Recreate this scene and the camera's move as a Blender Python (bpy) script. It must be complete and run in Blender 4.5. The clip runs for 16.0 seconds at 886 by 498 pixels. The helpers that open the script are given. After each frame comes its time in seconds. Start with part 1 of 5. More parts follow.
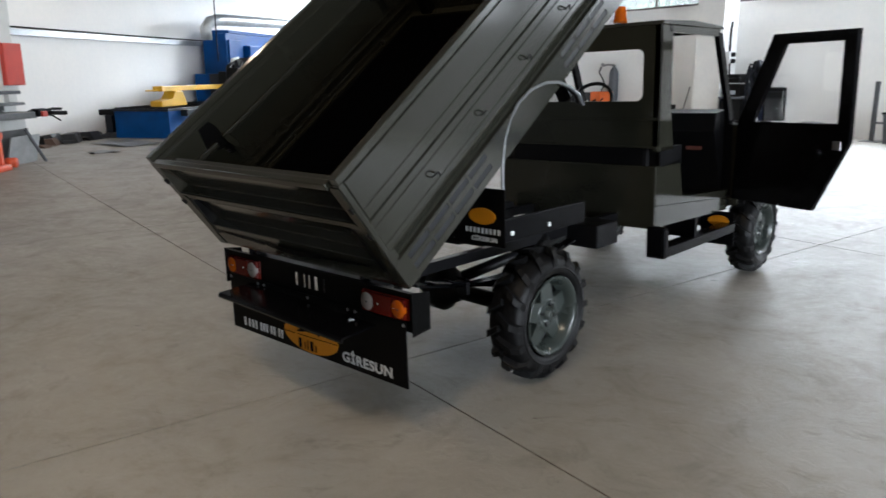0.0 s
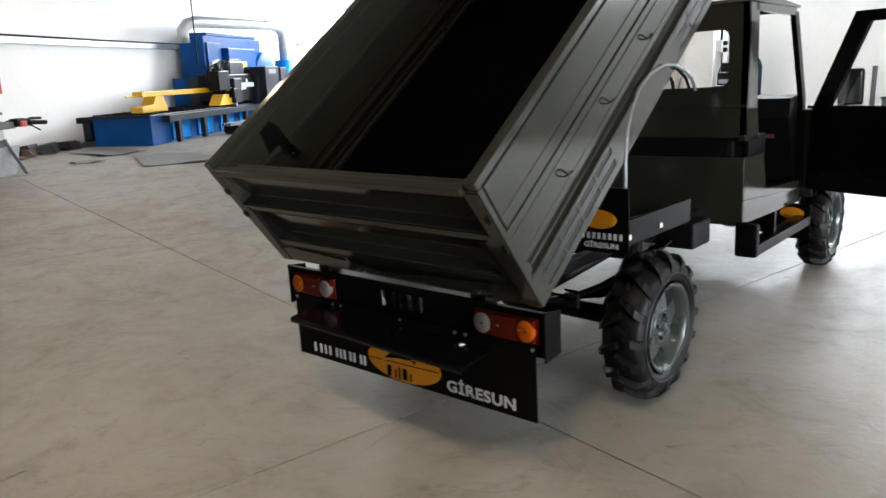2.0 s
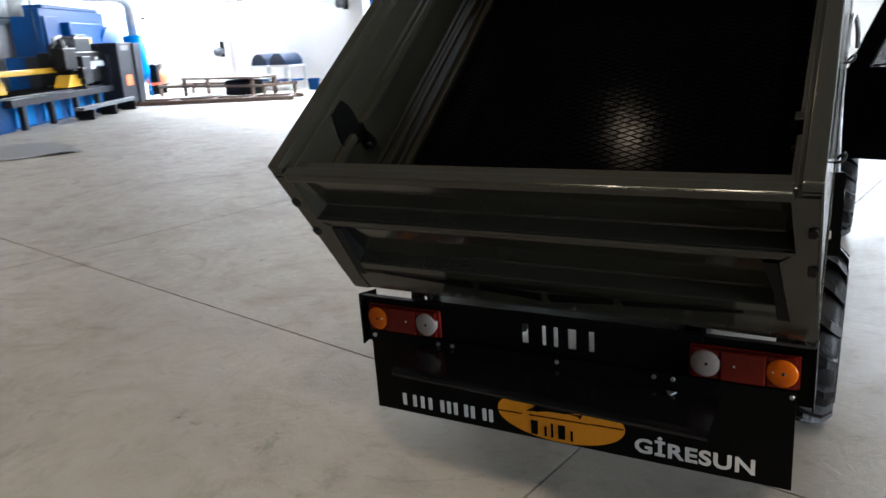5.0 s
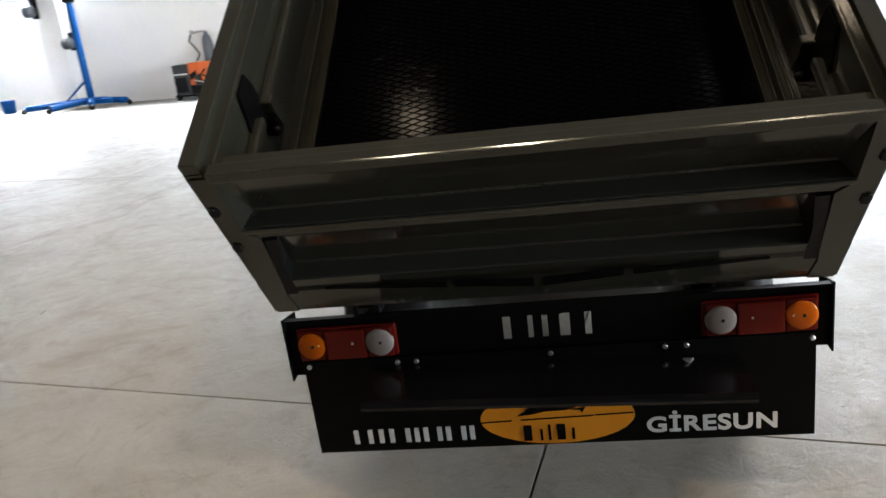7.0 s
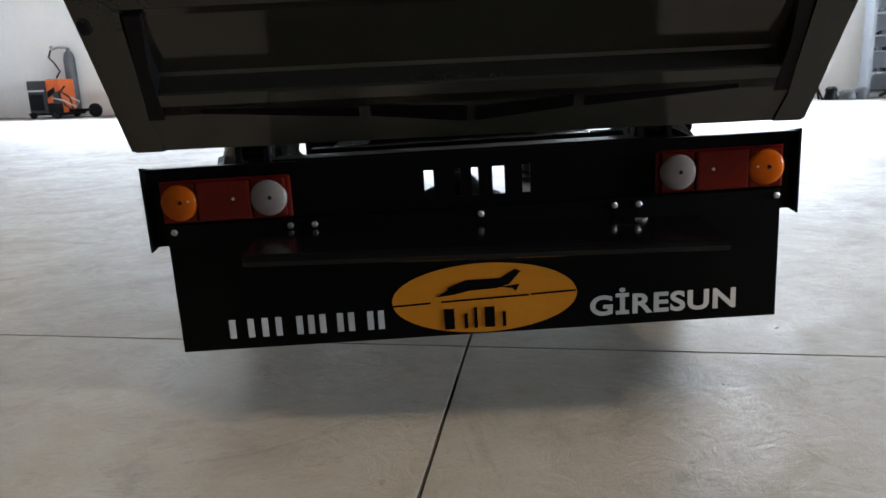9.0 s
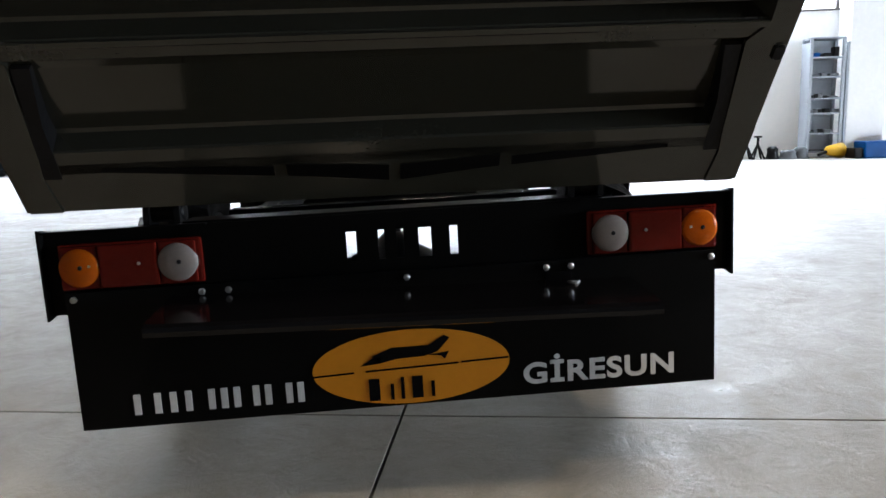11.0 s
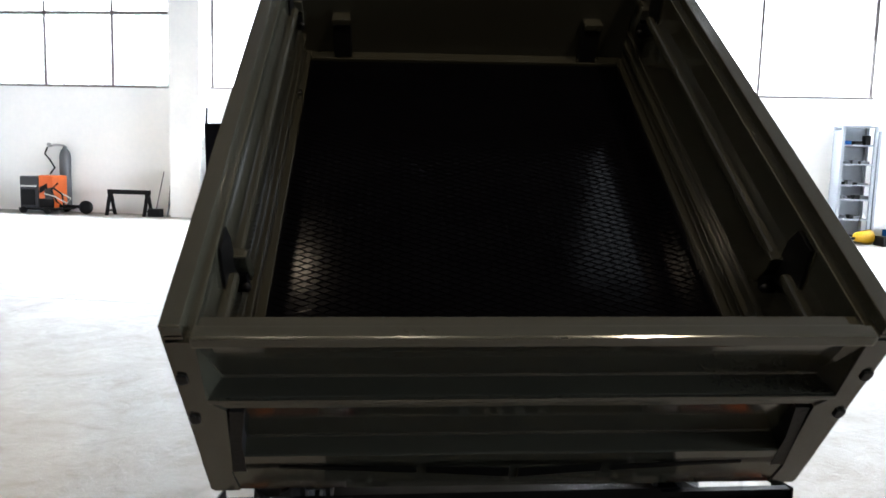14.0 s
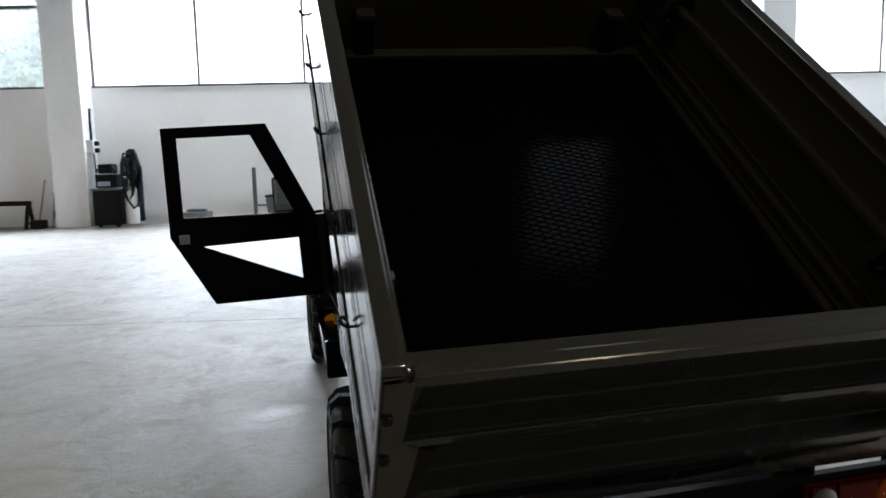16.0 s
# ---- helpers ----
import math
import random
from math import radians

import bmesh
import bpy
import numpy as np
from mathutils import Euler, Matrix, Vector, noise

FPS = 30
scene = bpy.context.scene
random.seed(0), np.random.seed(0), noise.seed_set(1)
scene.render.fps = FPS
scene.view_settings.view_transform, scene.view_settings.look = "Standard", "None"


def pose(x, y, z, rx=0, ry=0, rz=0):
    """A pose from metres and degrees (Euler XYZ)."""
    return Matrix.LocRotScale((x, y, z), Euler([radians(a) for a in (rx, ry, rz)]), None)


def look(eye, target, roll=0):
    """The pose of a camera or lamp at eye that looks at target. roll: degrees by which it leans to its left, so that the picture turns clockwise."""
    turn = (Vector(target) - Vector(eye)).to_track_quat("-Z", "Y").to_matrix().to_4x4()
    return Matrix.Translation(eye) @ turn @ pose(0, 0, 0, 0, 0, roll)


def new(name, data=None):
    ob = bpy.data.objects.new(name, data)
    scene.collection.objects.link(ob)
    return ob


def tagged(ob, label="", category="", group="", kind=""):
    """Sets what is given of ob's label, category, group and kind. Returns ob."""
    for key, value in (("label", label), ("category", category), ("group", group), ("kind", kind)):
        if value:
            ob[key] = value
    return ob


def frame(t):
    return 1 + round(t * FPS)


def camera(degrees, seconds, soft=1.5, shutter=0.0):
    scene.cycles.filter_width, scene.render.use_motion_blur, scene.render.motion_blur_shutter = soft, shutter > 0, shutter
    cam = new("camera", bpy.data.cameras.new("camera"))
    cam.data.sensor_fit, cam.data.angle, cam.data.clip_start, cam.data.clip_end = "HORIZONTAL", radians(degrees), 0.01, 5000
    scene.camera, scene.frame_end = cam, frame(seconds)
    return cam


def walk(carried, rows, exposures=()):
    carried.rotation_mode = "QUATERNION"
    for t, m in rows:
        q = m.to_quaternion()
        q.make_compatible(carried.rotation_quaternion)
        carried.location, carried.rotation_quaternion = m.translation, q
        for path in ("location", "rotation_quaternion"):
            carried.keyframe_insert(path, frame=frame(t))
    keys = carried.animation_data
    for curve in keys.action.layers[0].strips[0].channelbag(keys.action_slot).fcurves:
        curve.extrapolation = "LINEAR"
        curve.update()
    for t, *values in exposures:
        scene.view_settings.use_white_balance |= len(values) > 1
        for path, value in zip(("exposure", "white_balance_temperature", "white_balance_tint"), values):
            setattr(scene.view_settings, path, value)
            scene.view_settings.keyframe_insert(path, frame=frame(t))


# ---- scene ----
cam = camera(62.0, 16.0, 1.5, 0.5)
PATH = [
    (0, (2.851, -2.029, 1.57), (1.509, -0.622, 1.102), -0.4),
    (0.5, (2.671, -1.978, 1.553), (1.269, -0.624, 1.101), -1.2),
    (1, (2.496, -1.925, 1.548), (1.116, -0.552, 1.089), 1.1),
    (1.5, (2.317, -1.95, 1.527), (0.975, -0.542, 1.065), -0.5),
    (2, (2.122, -2.1, 1.529), (0.834, -0.645, 1.057), -2.0),
    (2.5, (1.934, -2.142, 1.501), (0.604, -0.731, 1.011), -0.8),
    (3, (1.688, -2.112, 1.499), (0.358, -0.702, 1.009), -1.3),
    (3.2, (1.595, -2.087, 1.499), (0.299, -0.65, 0.993), -0.6),
    (5.3, (0.656, -2.028, 1.509), (-0.185, -0.296, 0.967), -2.4),
    (5.5, (0.567, -2.05, 1.471), (-0.167, -0.263, 0.955), -1.8),
    (6, (0.321, -2.056, 1.481), (-0.191, -0.192, 0.969), -4.9),
    (6.5, (0.193, -2.011, 1.433), (-0.217, -0.121, 0.921), -4.0),
    (7, (0.048, -1.866, 1.412), (-0.263, 0.018, 0.817), -6.1),
    (7.5, (-0.066, -1.791, 1.335), (-0.122, 0.117, 0.74), -4.3),
    (8, (-0.166, -1.782, 1.176), (-0.111, 0.125, 0.573), -3.2),
    (8.5, (-0.155, -1.704, 0.981), (-0.135, 0.217, 0.426), -1.9),
    (9, (-0.112, -1.652, 0.821), (-0.075, 0.292, 0.356), -1.8),
    (9.2, (-0.169, -1.666, 0.811), (-0.032, 0.281, 0.374), -0.1),
    (11.5, (-0.017, -1.552, 0.821), (0.138, 0.419, 0.517), -1.6),
    (12, (-0.048, -1.564, 0.898), (0.144, 0.405, 0.604), 0.2),
    (12.5, (-0.098, -1.612, 1.093), (0.065, 0.355, 0.767), 1.4),
    (13, (-0.183, -1.684, 1.322), (-0.046, 0.283, 0.982), 2.0),
    (13.5, (-0.215, -1.771, 1.421), (-0.095, 0.205, 1.14), 2.2),
    (14, (-0.293, -1.787, 1.483), (-0.185, 0.197, 1.258), 1.6),
    (14.5, (-0.391, -1.708, 1.51), (-0.227, 0.276, 1.315), -0.1),
    (15, (-0.493, -1.599, 1.517), (-0.347, 0.386, 1.319), -0.2),
    (15.5, (-0.67, -1.589, 1.52), (-0.4, 0.38, 1.293), -0.2),
    (16, (-0.902, -1.609, 1.527), (-0.49, 0.332, 1.27), -1.3),
]
walk(cam, [(t, look(eye, target, roll)) for t, eye, target, roll in PATH],
     [(0, -0.78, 6030, 10), (1.5, -0.42, 6150, 10), (3.2, -0.28, 6300, 10), (5.4, -0.24, 5870, 10), (6.2, -0.36, 5930, 10), (7, 0.04, 6120, 10), (7.5, 0.12, 6150, 10), (9.2, -0.34, 5900, 10), (12, 0.08, 5880, 10), (13, 0.76, 6020, 10), (13.5, 0.76, 6050, 10), (14.5, -0.20, 5880, 10), (15.5, -0.80, 5950, 10), (16, -0.98, 5950, 10)])

# ---- light ----
HALL = pose(0, 0, 0, 0, 0, -10)            # local x along the window wall, y towards it
WALL_V, SILL, HEAD = 16.36, 3.27, 5.72
world = bpy.data.worlds.new("sky")
scene.world = world
world.use_nodes = True
wn = world.node_tree
sky = wn.nodes.new("ShaderNodeTexSky")
sky.sky_type, sky.sun_disc, sky.sun_elevation, sky.sun_rotation = "NISHITA", False, radians(38), radians(190)
sky.dust_density, sky.air_density = 2.0, 1.0
wn.links.new(sky.outputs[0], wn.nodes["Background"].inputs[0])
wn.nodes["Background"].inputs[1].default_value = 0.15


def window_light(name, m, width, height, watts, spread=180):
    """Daylight that comes in through a window opening."""
    lamp = bpy.data.lights.new(name, "AREA")
    lamp.shape, lamp.size, lamp.size_y, lamp.energy, lamp.color = "RECTANGLE", width, height, watts, (0.91, 0.965, 1.0)
    lamp.spread = radians(spread)
    ob = new(name, lamp)
    ob.matrix_world = m
    return ob


PILLARS = [-33.5, -25.2, -16.9, -8.62, -0.3, 8.0, 16.3]
for a, b in zip(PILLARS[:-1], PILLARS[1:]):
    if a == -16.9:                          # veiled panes with trees behind them: the light comes from above the trees
        window_light("window_daylight", HALL @ pose((a + b) / 2, WALL_V + 2.0, HEAD + 1.35, -40, 0, 0), 7.4, 2.0, 4200, 130)
    else:
        side = a < -20                      # the bays beyond the trees get stronger lamps, to brighten the far-left floor
        window_light("window_daylight", HALL @ pose((a + b) / 2, WALL_V + 0.28, (SILL + HEAD) / 2, -34 if side else -28, 0, 0), 7.4, 2.0, 3700 if side else 1600, 114 if side else 110)
ADDED_GATE = (-4.0, 7.0, 4.3)                    # unseen gate, added to light the truck's right side: from, to, height
window_light("added_side_light", HALL @ pose(21.9, (ADDED_GATE[0] + ADDED_GATE[1]) / 2, ADDED_GATE[2] / 2, 88, 0, 90), ADDED_GATE[1] - ADDED_GATE[0], ADDED_GATE[2] - 0.2, 4800, 130)


def ceiling_lamp(u, v, watts, width=0.22, length=0.22, colour=(1.0, 0.77, 0.52)):
    """High-bay lamp or long strip lamp under the roof."""
    lamp = bpy.data.lights.new("high_bay_light", "AREA")
    lamp.shape, lamp.size, lamp.size_y, lamp.energy, lamp.color = "RECTANGLE", width, length, watts, colour
    new("high_bay_light", lamp).matrix_world = HALL @ pose(u, v, 6.42)


LAMPS = [(0.21, -2.91, 110), (2.76, -2.97, 300), (-0.97, -3.12, 60), (-1.6, 0.92, 22), (2.3, 9.4, 90), (-1.05, 8.24, 70), (-8.4, 0.2, 130), (-8.8, 7.6, 190), (-14.6, 3.0, 90), (9.6, 1.0, 150)]
for u, v, watts in LAMPS:
    ceiling_lamp(u, v, watts)
PANEL = (1.65, 2.3)
ceiling_lamp(*PANEL, 17, 0.8, 1.8, (0.93, 0.97, 1.0))
# low sun on the trees behind the hall's windows
sun = bpy.data.lights.new("sun", "SUN")
sun.energy, sun.angle, sun.color = 4.0, radians(0.5), (1.0, 0.95, 0.87)
new("sun", sun).matrix_world = look((-10, -30, 40), (0, 20, 0))


# ---- materials ----
def mat(name, colour, rough=0.5, metal=0.0, vary=0.15, scale=6.0, bump=0.0, fine=60.0, coat=0.0, spec=0.5, rough_vary=0.1, warm=None):
    """A surface with variation at two scales in colour and gloss, and fine relief."""
    m = bpy.data.materials.new(name)
    m.use_nodes = True
    n, l = m.node_tree.nodes, m.node_tree.links
    b = n["Principled BSDF"]
    b.inputs["Roughness"].default_value, b.inputs["Metallic"].default_value = rough, metal
    b.inputs["Coat Weight"].default_value, b.inputs["Specular IOR Level"].default_value = coat, spec
    b.inputs["Coat Roughness"].default_value = 0.06
    tc = n.new("ShaderNodeTexCoord")
    big, small = n.new("ShaderNodeTexNoise"), n.new("ShaderNodeTexNoise")
    big.inputs["Scale"].default_value, big.inputs["Detail"].default_value = scale, 5
    small.inputs["Scale"].default_value, small.inputs["Detail"].default_value = fine, 3
    for t in (big, small):
        l.new(tc.outputs["Object"], t.inputs["Vector"])
    mix = n.new("ShaderNodeMix")
    mix.data_type = "FLOAT"
    mix.inputs["Factor"].default_value = 0.35
    l.new(big.outputs["Fac"], mix.inputs[2])
    l.new(small.outputs["Fac"], mix.inputs[3])
    ramp = n.new("ShaderNodeValToRGB")
    lo = [c * (1 - vary) for c in colour]
    hi = [min(1, c * (1 + vary)) for c in (warm or colour)]
    ramp.color_ramp.elements[0].position, ramp.color_ramp.elements[1].position = 0.3, 0.7
    ramp.color_ramp.elements[0].color, ramp.color_ramp.elements[1].color = (*lo, 1), (*hi, 1)
    l.new(mix.outputs[0], ramp.inputs[0])
    l.new(ramp.outputs[0], b.inputs["Base Color"])
    rr = n.new("ShaderNodeMapRange")
    rr.inputs[3].default_value, rr.inputs[4].default_value = max(0.03, rough - rough_vary), min(1, rough + rough_vary)
    l.new(big.outputs["Fac"], rr.inputs[0])
    l.new(rr.outputs[0], b.inputs["Roughness"])
    if bump:
        bp = n.new("ShaderNodeBump")
        bp.inputs["Strength"].default_value, bp.inputs["Distance"].default_value = bump, 0.01
        l.new(small.outputs["Fac"], bp.inputs["Height"])
        l.new(bp.outputs[0], b.inputs["Normal"])
    return m


OLIVE = mat("olive_grey_paint", (0.0170, 0.0168, 0.0124), 0.12, 0.0, 0.08, 3, 0.0, 140, spec=0.5, rough_vary=0.04)
BLACK = mat("black_gloss_paint", (0.002, 0.002, 0.0025), 0.22, 0, 0.3, 4, 0.03, 120, spec=0.06)
LEDGEBLACK = mat("black_ledge_gloss", (0.002, 0.002, 0.0025), 0.14, 0, 0.3, 4, 0.01, 120, spec=0.25)
FLAPBLACK = mat("black_flap_sheet", (0.0022, 0.0022, 0.0022), 0.42, 0, 0.3, 5, 0.04, 120, spec=0.04)
SATIN = mat("black_satin_steel", (0.0035, 0.0035, 0.004), 0.42, 0, 0.3, 8, 0.1, 90, spec=0.12)
MESHBLACK = mat("black_floor_mesh", (0.0010, 0.0010, 0.0014), 0.12, 0, 0.3, 8, 0.0, 90, spec=0.018, rough_vary=0.02)
HOSEGREY = mat("grey_hose", (0.10, 0.105, 0.11), 0.25, 0, 0.2, 20, 0.02, 90)
RUBBER = mat("tyre_rubber", (0.0024, 0.0024, 0.0027), 0.45, 0, 0.35, 14, 0.25, 120, spec=0.16)
RIM = mat("grey_green_rim", (0.026, 0.032, 0.029), 0.28, 0.15, 0.1, 8, 0.02, 90)
STEEL = mat("bare_steel", (0.36, 0.36, 0.36), 0.36, 1.0, 0.15, 12, 0.05, 90)
CHARCOAL = mat("charcoal_paint", (0.016, 0.017, 0.02), 0.45, 0, 0.3, 5, 0.05)
GALV = mat("galvanised_duct", (0.42, 0.44, 0.45), 0.42, 0.7, 0.2, 5, 0.1, 30)
WALLPAINT = mat("white_wall_paint", (0.80, 0.80, 0.79), 0.75, 0, 0.05, 0.6, 0.12, 9, warm=(0.80, 0.785, 0.76))
# for unseen walls: dark so that less light bounces onto the truck's rear
BOUNCE_CUT = mat("bounce_cutting_dark", (0.07, 0.07, 0.068), 0.8, 0, 0.15, 0.8, 0.15, 9)
PILLARPAINT = mat("white_pillar_paint", (0.76, 0.76, 0.75), 0.7, 0, 0.06, 1.2, 0.15, 12, warm=(0.77, 0.755, 0.73))
CEILING = mat("ceiling_sheet", (0.14, 0.142, 0.145), 0.6, 0, 0.1, 0.5, 0.1, 6)
FRAMEMAT = mat("brown_window_frame", (0.10, 0.085, 0.08), 0.5, 0, 0.2, 4)
ORANGE_PAINT = mat("orange_paint", (0.56, 0.105, 0.015), 0.45, 0, 0.15, 6)
RED_PAINT = mat("red_paint", (0.48, 0.045, 0.03), 0.45, 0, 0.15, 4, 0.05)
RUSTRED = mat("faded_red_film", (0.07, 0.02, 0.014), 0.6, 0, 0.2, 20)
BLUE_PAINT = mat("blue_paint", (0.0015, 0.046, 0.175), 0.4, 0, 0.25, 3, 0.05, spec=0.12)
NAVYBLACK = mat("blue_black_machine_paint", (0.008, 0.010, 0.016), 0.4, 0, 0.35, 5, 0.06, spec=0.22)
NAVY = mat("navy_paint", (0.006, 0.012, 0.028), 0.6, 0, 0.2, 4, spec=0.1)
BRIGHT_BLUE = mat("bright_blue_paint", (0.003, 0.15, 0.44), 0.42, 0, 0.15, 3, 0.05, spec=0.15)
YELLOW_PAINT = mat("yellow_paint", (0.58, 0.33, 0.008), 0.45, 0, 0.12, 4, 0.05)
GREYPAINT = mat("machine_grey_paint", (0.55, 0.56, 0.55), 0.5, 0, 0.1, 3, 0.05)
DARKGREY = mat("dark_grey_paint", (0.07, 0.075, 0.085), 0.5, 0, 0.2, 4, 0.05)
SHEET = mat("grey_sheet_metal", (0.14, 0.145, 0.15), 0.45, 0.5, 0.3, 3, 0.05, 30)
SHELFGREY = mat("grey_shelf_paint", (0.29, 0.315, 0.35), 0.5, 0, 0.12, 4)
WHITE = mat("white_lettering", (0.40, 0.40, 0.395), 0.5, 0, 0.08, 30)
AMBERFILM = mat("amber_logo_film", (0.44, 0.165, 0.006), 0.45, 0, 0.08, 9, spec=0.15)
SLOTFILL = mat("dark_slot_fill", (0.005, 0.006, 0.008), 0.45, 0, 0.1, 9)
LEAF = mat("leaves", (0.17, 0.30, 0.18), 0.6, 0, 0.5, 2.0, 0, 20)
GRASSY = mat("outside_ground", (0.10, 0.12, 0.06), 0.9, 0, 0.4, 0.5)


def lens_mat(name, colour, rough=0.12):
    m = mat(name, colour, rough, 0, 0.12, 40, 0.06, 260, coat=0.0, spec=0.12, rough_vary=0.04)
    return m


LENS_RED, LENS_AMBER, LENS_CLEAR = lens_mat("red_lens", (0.065, 0.005, 0.003)), lens_mat("amber_lens", (0.26, 0.050, 0.001)), lens_mat("clear_lens", (0.16, 0.135, 0.122))


def glass_mat(name, tint=(1, 1, 1), rough=0.0):
    m = bpy.data.materials.new(name)
    m.use_nodes = True
    b = m.node_tree.nodes["Principled BSDF"]
    b.inputs["Base Color"].default_value = (*tint, 1)
    b.inputs["Transmission Weight"].default_value, b.inputs["Roughness"].default_value, b.inputs["IOR"].default_value = 1, rough, 1.45
    return m


GLASS = glass_mat("clear_glass")
# clear panes with a white haze mixed in, which washes out the trees
VEILED = bpy.data.materials.new("veiled_glass")
VEILED.use_nodes = True
dn = VEILED.node_tree.nodes
film, see, veil = dn.new("ShaderNodeBsdfTranslucent"), dn.new("ShaderNodeBsdfTransparent"), dn.new("ShaderNodeMixShader")
veil.inputs[0].default_value = 0.065
VEILED.node_tree.links.new(see.outputs[0], veil.inputs[1])
VEILED.node_tree.links.new(film.outputs[0], veil.inputs[2])
VEILED.node_tree.links.new(veil.outputs[0], dn["Material Output"].inputs[0])
MIRROR = bpy.data.materials.new("mirror")
MIRROR.use_nodes = True
MIRROR.node_tree.nodes["Principled BSDF"].inputs["Metallic"].default_value = 1
MIRROR.node_tree.nodes["Principled BSDF"].inputs["Roughness"].default_value = 0.04
MIRROR.node_tree.nodes["Principled BSDF"].inputs["Base Color"].default_value = (0.8, 0.82, 0.82, 1)


def concrete():
    """Power-floated concrete: blotches, trowel marks, scuffs and a worn sheen."""
    m = bpy.data.materials.new("concrete_floor")
    m.use_nodes = True
    n, l = m.node_tree.nodes, m.node_tree.links
    b = n["Principled BSDF"]
    tc = n.new("ShaderNodeTexCoord")

    def tex(scale, detail, rough=0.5, distort=0.0):
        t = n.new("ShaderNodeTexNoise")
        t.inputs["Scale"].default_value, t.inputs["Detail"].default_value = scale, detail
        t.inputs["Roughness"].default_value, t.inputs["Distortion"].default_value = rough, distort
        l.new(tc.outputs["Object"], t.inputs["Vector"])
        return t

    def ramp(src, stops):
        r = n.new("ShaderNodeValToRGB")
        e = r.color_ramp.elements
        while len(e) < len(stops):
            e.new(0.5)
        for k, (p, c) in enumerate(stops):
            e[k].position, e[k].color = p, (*c, 1)
        l.new(src, r.inputs[0])
        return r

    def mul(a, c, f):
        x = n.new("ShaderNodeMix")
        x.data_type, x.blend_type = "RGBA", "MULTIPLY"
        x.inputs[0].default_value = f
        l.new(a, x.inputs[6])
        l.new(c, x.inputs[7])
        return x.outputs[2]

    blotch, cloud, scuff, grain, worn = tex(0.55, 6, 0.6, 0.3), tex(2.6, 8, 0.68, 0.9), tex(8, 9, 0.72, 1.8), tex(120, 3), tex(1.3, 10, 0.75, 2.2)
    base = ramp(blotch.outputs["Fac"], [(0.3, (0.195, 0.180, 0.155)), (0.5, (0.245, 0.230, 0.207)), (0.72, (0.285, 0.272, 0.250))])
    c1 = ramp(cloud.outputs["Fac"], [(0.30, (0.66, 0.635, 0.60)), (0.45, (0.93, 0.92, 0.90)), (0.62, (1, 1, 1))])
    c2 = ramp(scuff.outputs["Fac"], [(0.30, (0.50, 0.47, 0.43)), (0.40, (0.94, 0.94, 0.93)), (0.6, (1, 1, 1))])
    c3 = ramp(grain.outputs["Fac"], [(0.3, (0.84, 0.84, 0.84)), (0.6, (1, 1, 1))])
    c4 = ramp(worn.outputs["Fac"], [(0.36, (0.62, 0.60, 0.57)), (0.43, (1, 1, 1)), (0.55, (1, 1, 1)), (0.63, (0.86, 0.85, 0.83))])
    out = mul(mul(mul(mul(base.outputs[0], c1.outputs[0], 0.9), c2.outputs[0], 0.8), c3.outputs[0], 0.7), c4.outputs[0], 0.75)
    l.new(out, b.inputs["Base Color"])
    b.inputs["Specular IOR Level"].default_value = 0.5
    mixr = n.new("ShaderNodeMix")
    mixr.data_type = "FLOAT"
    mixr.inputs["Factor"].default_value = 0.5
    l.new(worn.outputs["Fac"], mixr.inputs[2])
    l.new(scuff.outputs["Fac"], mixr.inputs[3])
    rr = n.new("ShaderNodeMapRange")
    rr.inputs[1].default_value, rr.inputs[2].default_value = 0.36, 0.64
    rr.inputs[3].default_value, rr.inputs[4].default_value = 0.26, 0.68
    l.new(mixr.outputs[0], rr.inputs[0])
    l.new(rr.outputs[0], b.inputs["Roughness"])
    bp = n.new("ShaderNodeBump")
    bp.inputs["Strength"].default_value, bp.inputs["Distance"].default_value = 0.26, 0.02
    l.new(scuff.outputs["Fac"], bp.inputs["Height"])
    l.new(bp.outputs[0], b.inputs["Normal"])
    return m


CONCRETE = concrete()


# ---- mesh helpers ----
def part(name, bm, material, parent=None, label="", m=None, smooth=False):
    """Links a bmesh as one mesh object, under a thing or a part."""
    me = bpy.data.meshes.new(name)
    bmesh.ops.recalc_face_normals(bm, faces=bm.faces)
    bm.to_mesh(me)
    bm.free()
    me.materials.append(material)
    if smooth:
        for p in me.polygons:
            p.use_smooth = True
    ob = new(name, me)
    if parent:
        ob.parent = parent
    if m is not None:
        ob.matrix_local = m
    if label:
        tagged(ob, label)
    return ob


def thing(name, m, label, category, group="", kind=""):
    ob = new(name)
    ob.empty_display_size = 0.1
    ob.matrix_world = m
    return tagged(ob, label, category, group, kind)


def add_box(bm, x0, x1, y0, y1, z0, z1, m=None, bevel=0.0):
    vs = [bm.verts.new((x, y, z)) for z in (z0, z1) for y in (y0, y1) for x in (x0, x1)]
    fs = [bm.faces.new([vs[i] for i in f]) for f in ((0, 2, 3, 1), (4, 5, 7, 6), (0, 1, 5, 4), (2, 6, 7, 3), (0, 4, 6, 2), (1, 3, 7, 5))]
    if bevel:
        es = {e for f in fs for e in f.edges}
        r = bmesh.ops.bevel(bm, geom=list(es), offset=bevel, segments=2, affect="EDGES", profile=0.6)
        vs = list({v for f in r["faces"] for v in f.verts} | {v for v in vs if v.is_valid})
    if m is not None:
        bmesh.ops.transform(bm, matrix=m, verts=vs)
    return vs


def box(x0, x1, y0, y1, z0, z1, bevel=0.0, m=None):
    bm = bmesh.new()
    add_box(bm, x0, x1, y0, y1, z0, z1, m, bevel)
    return bm


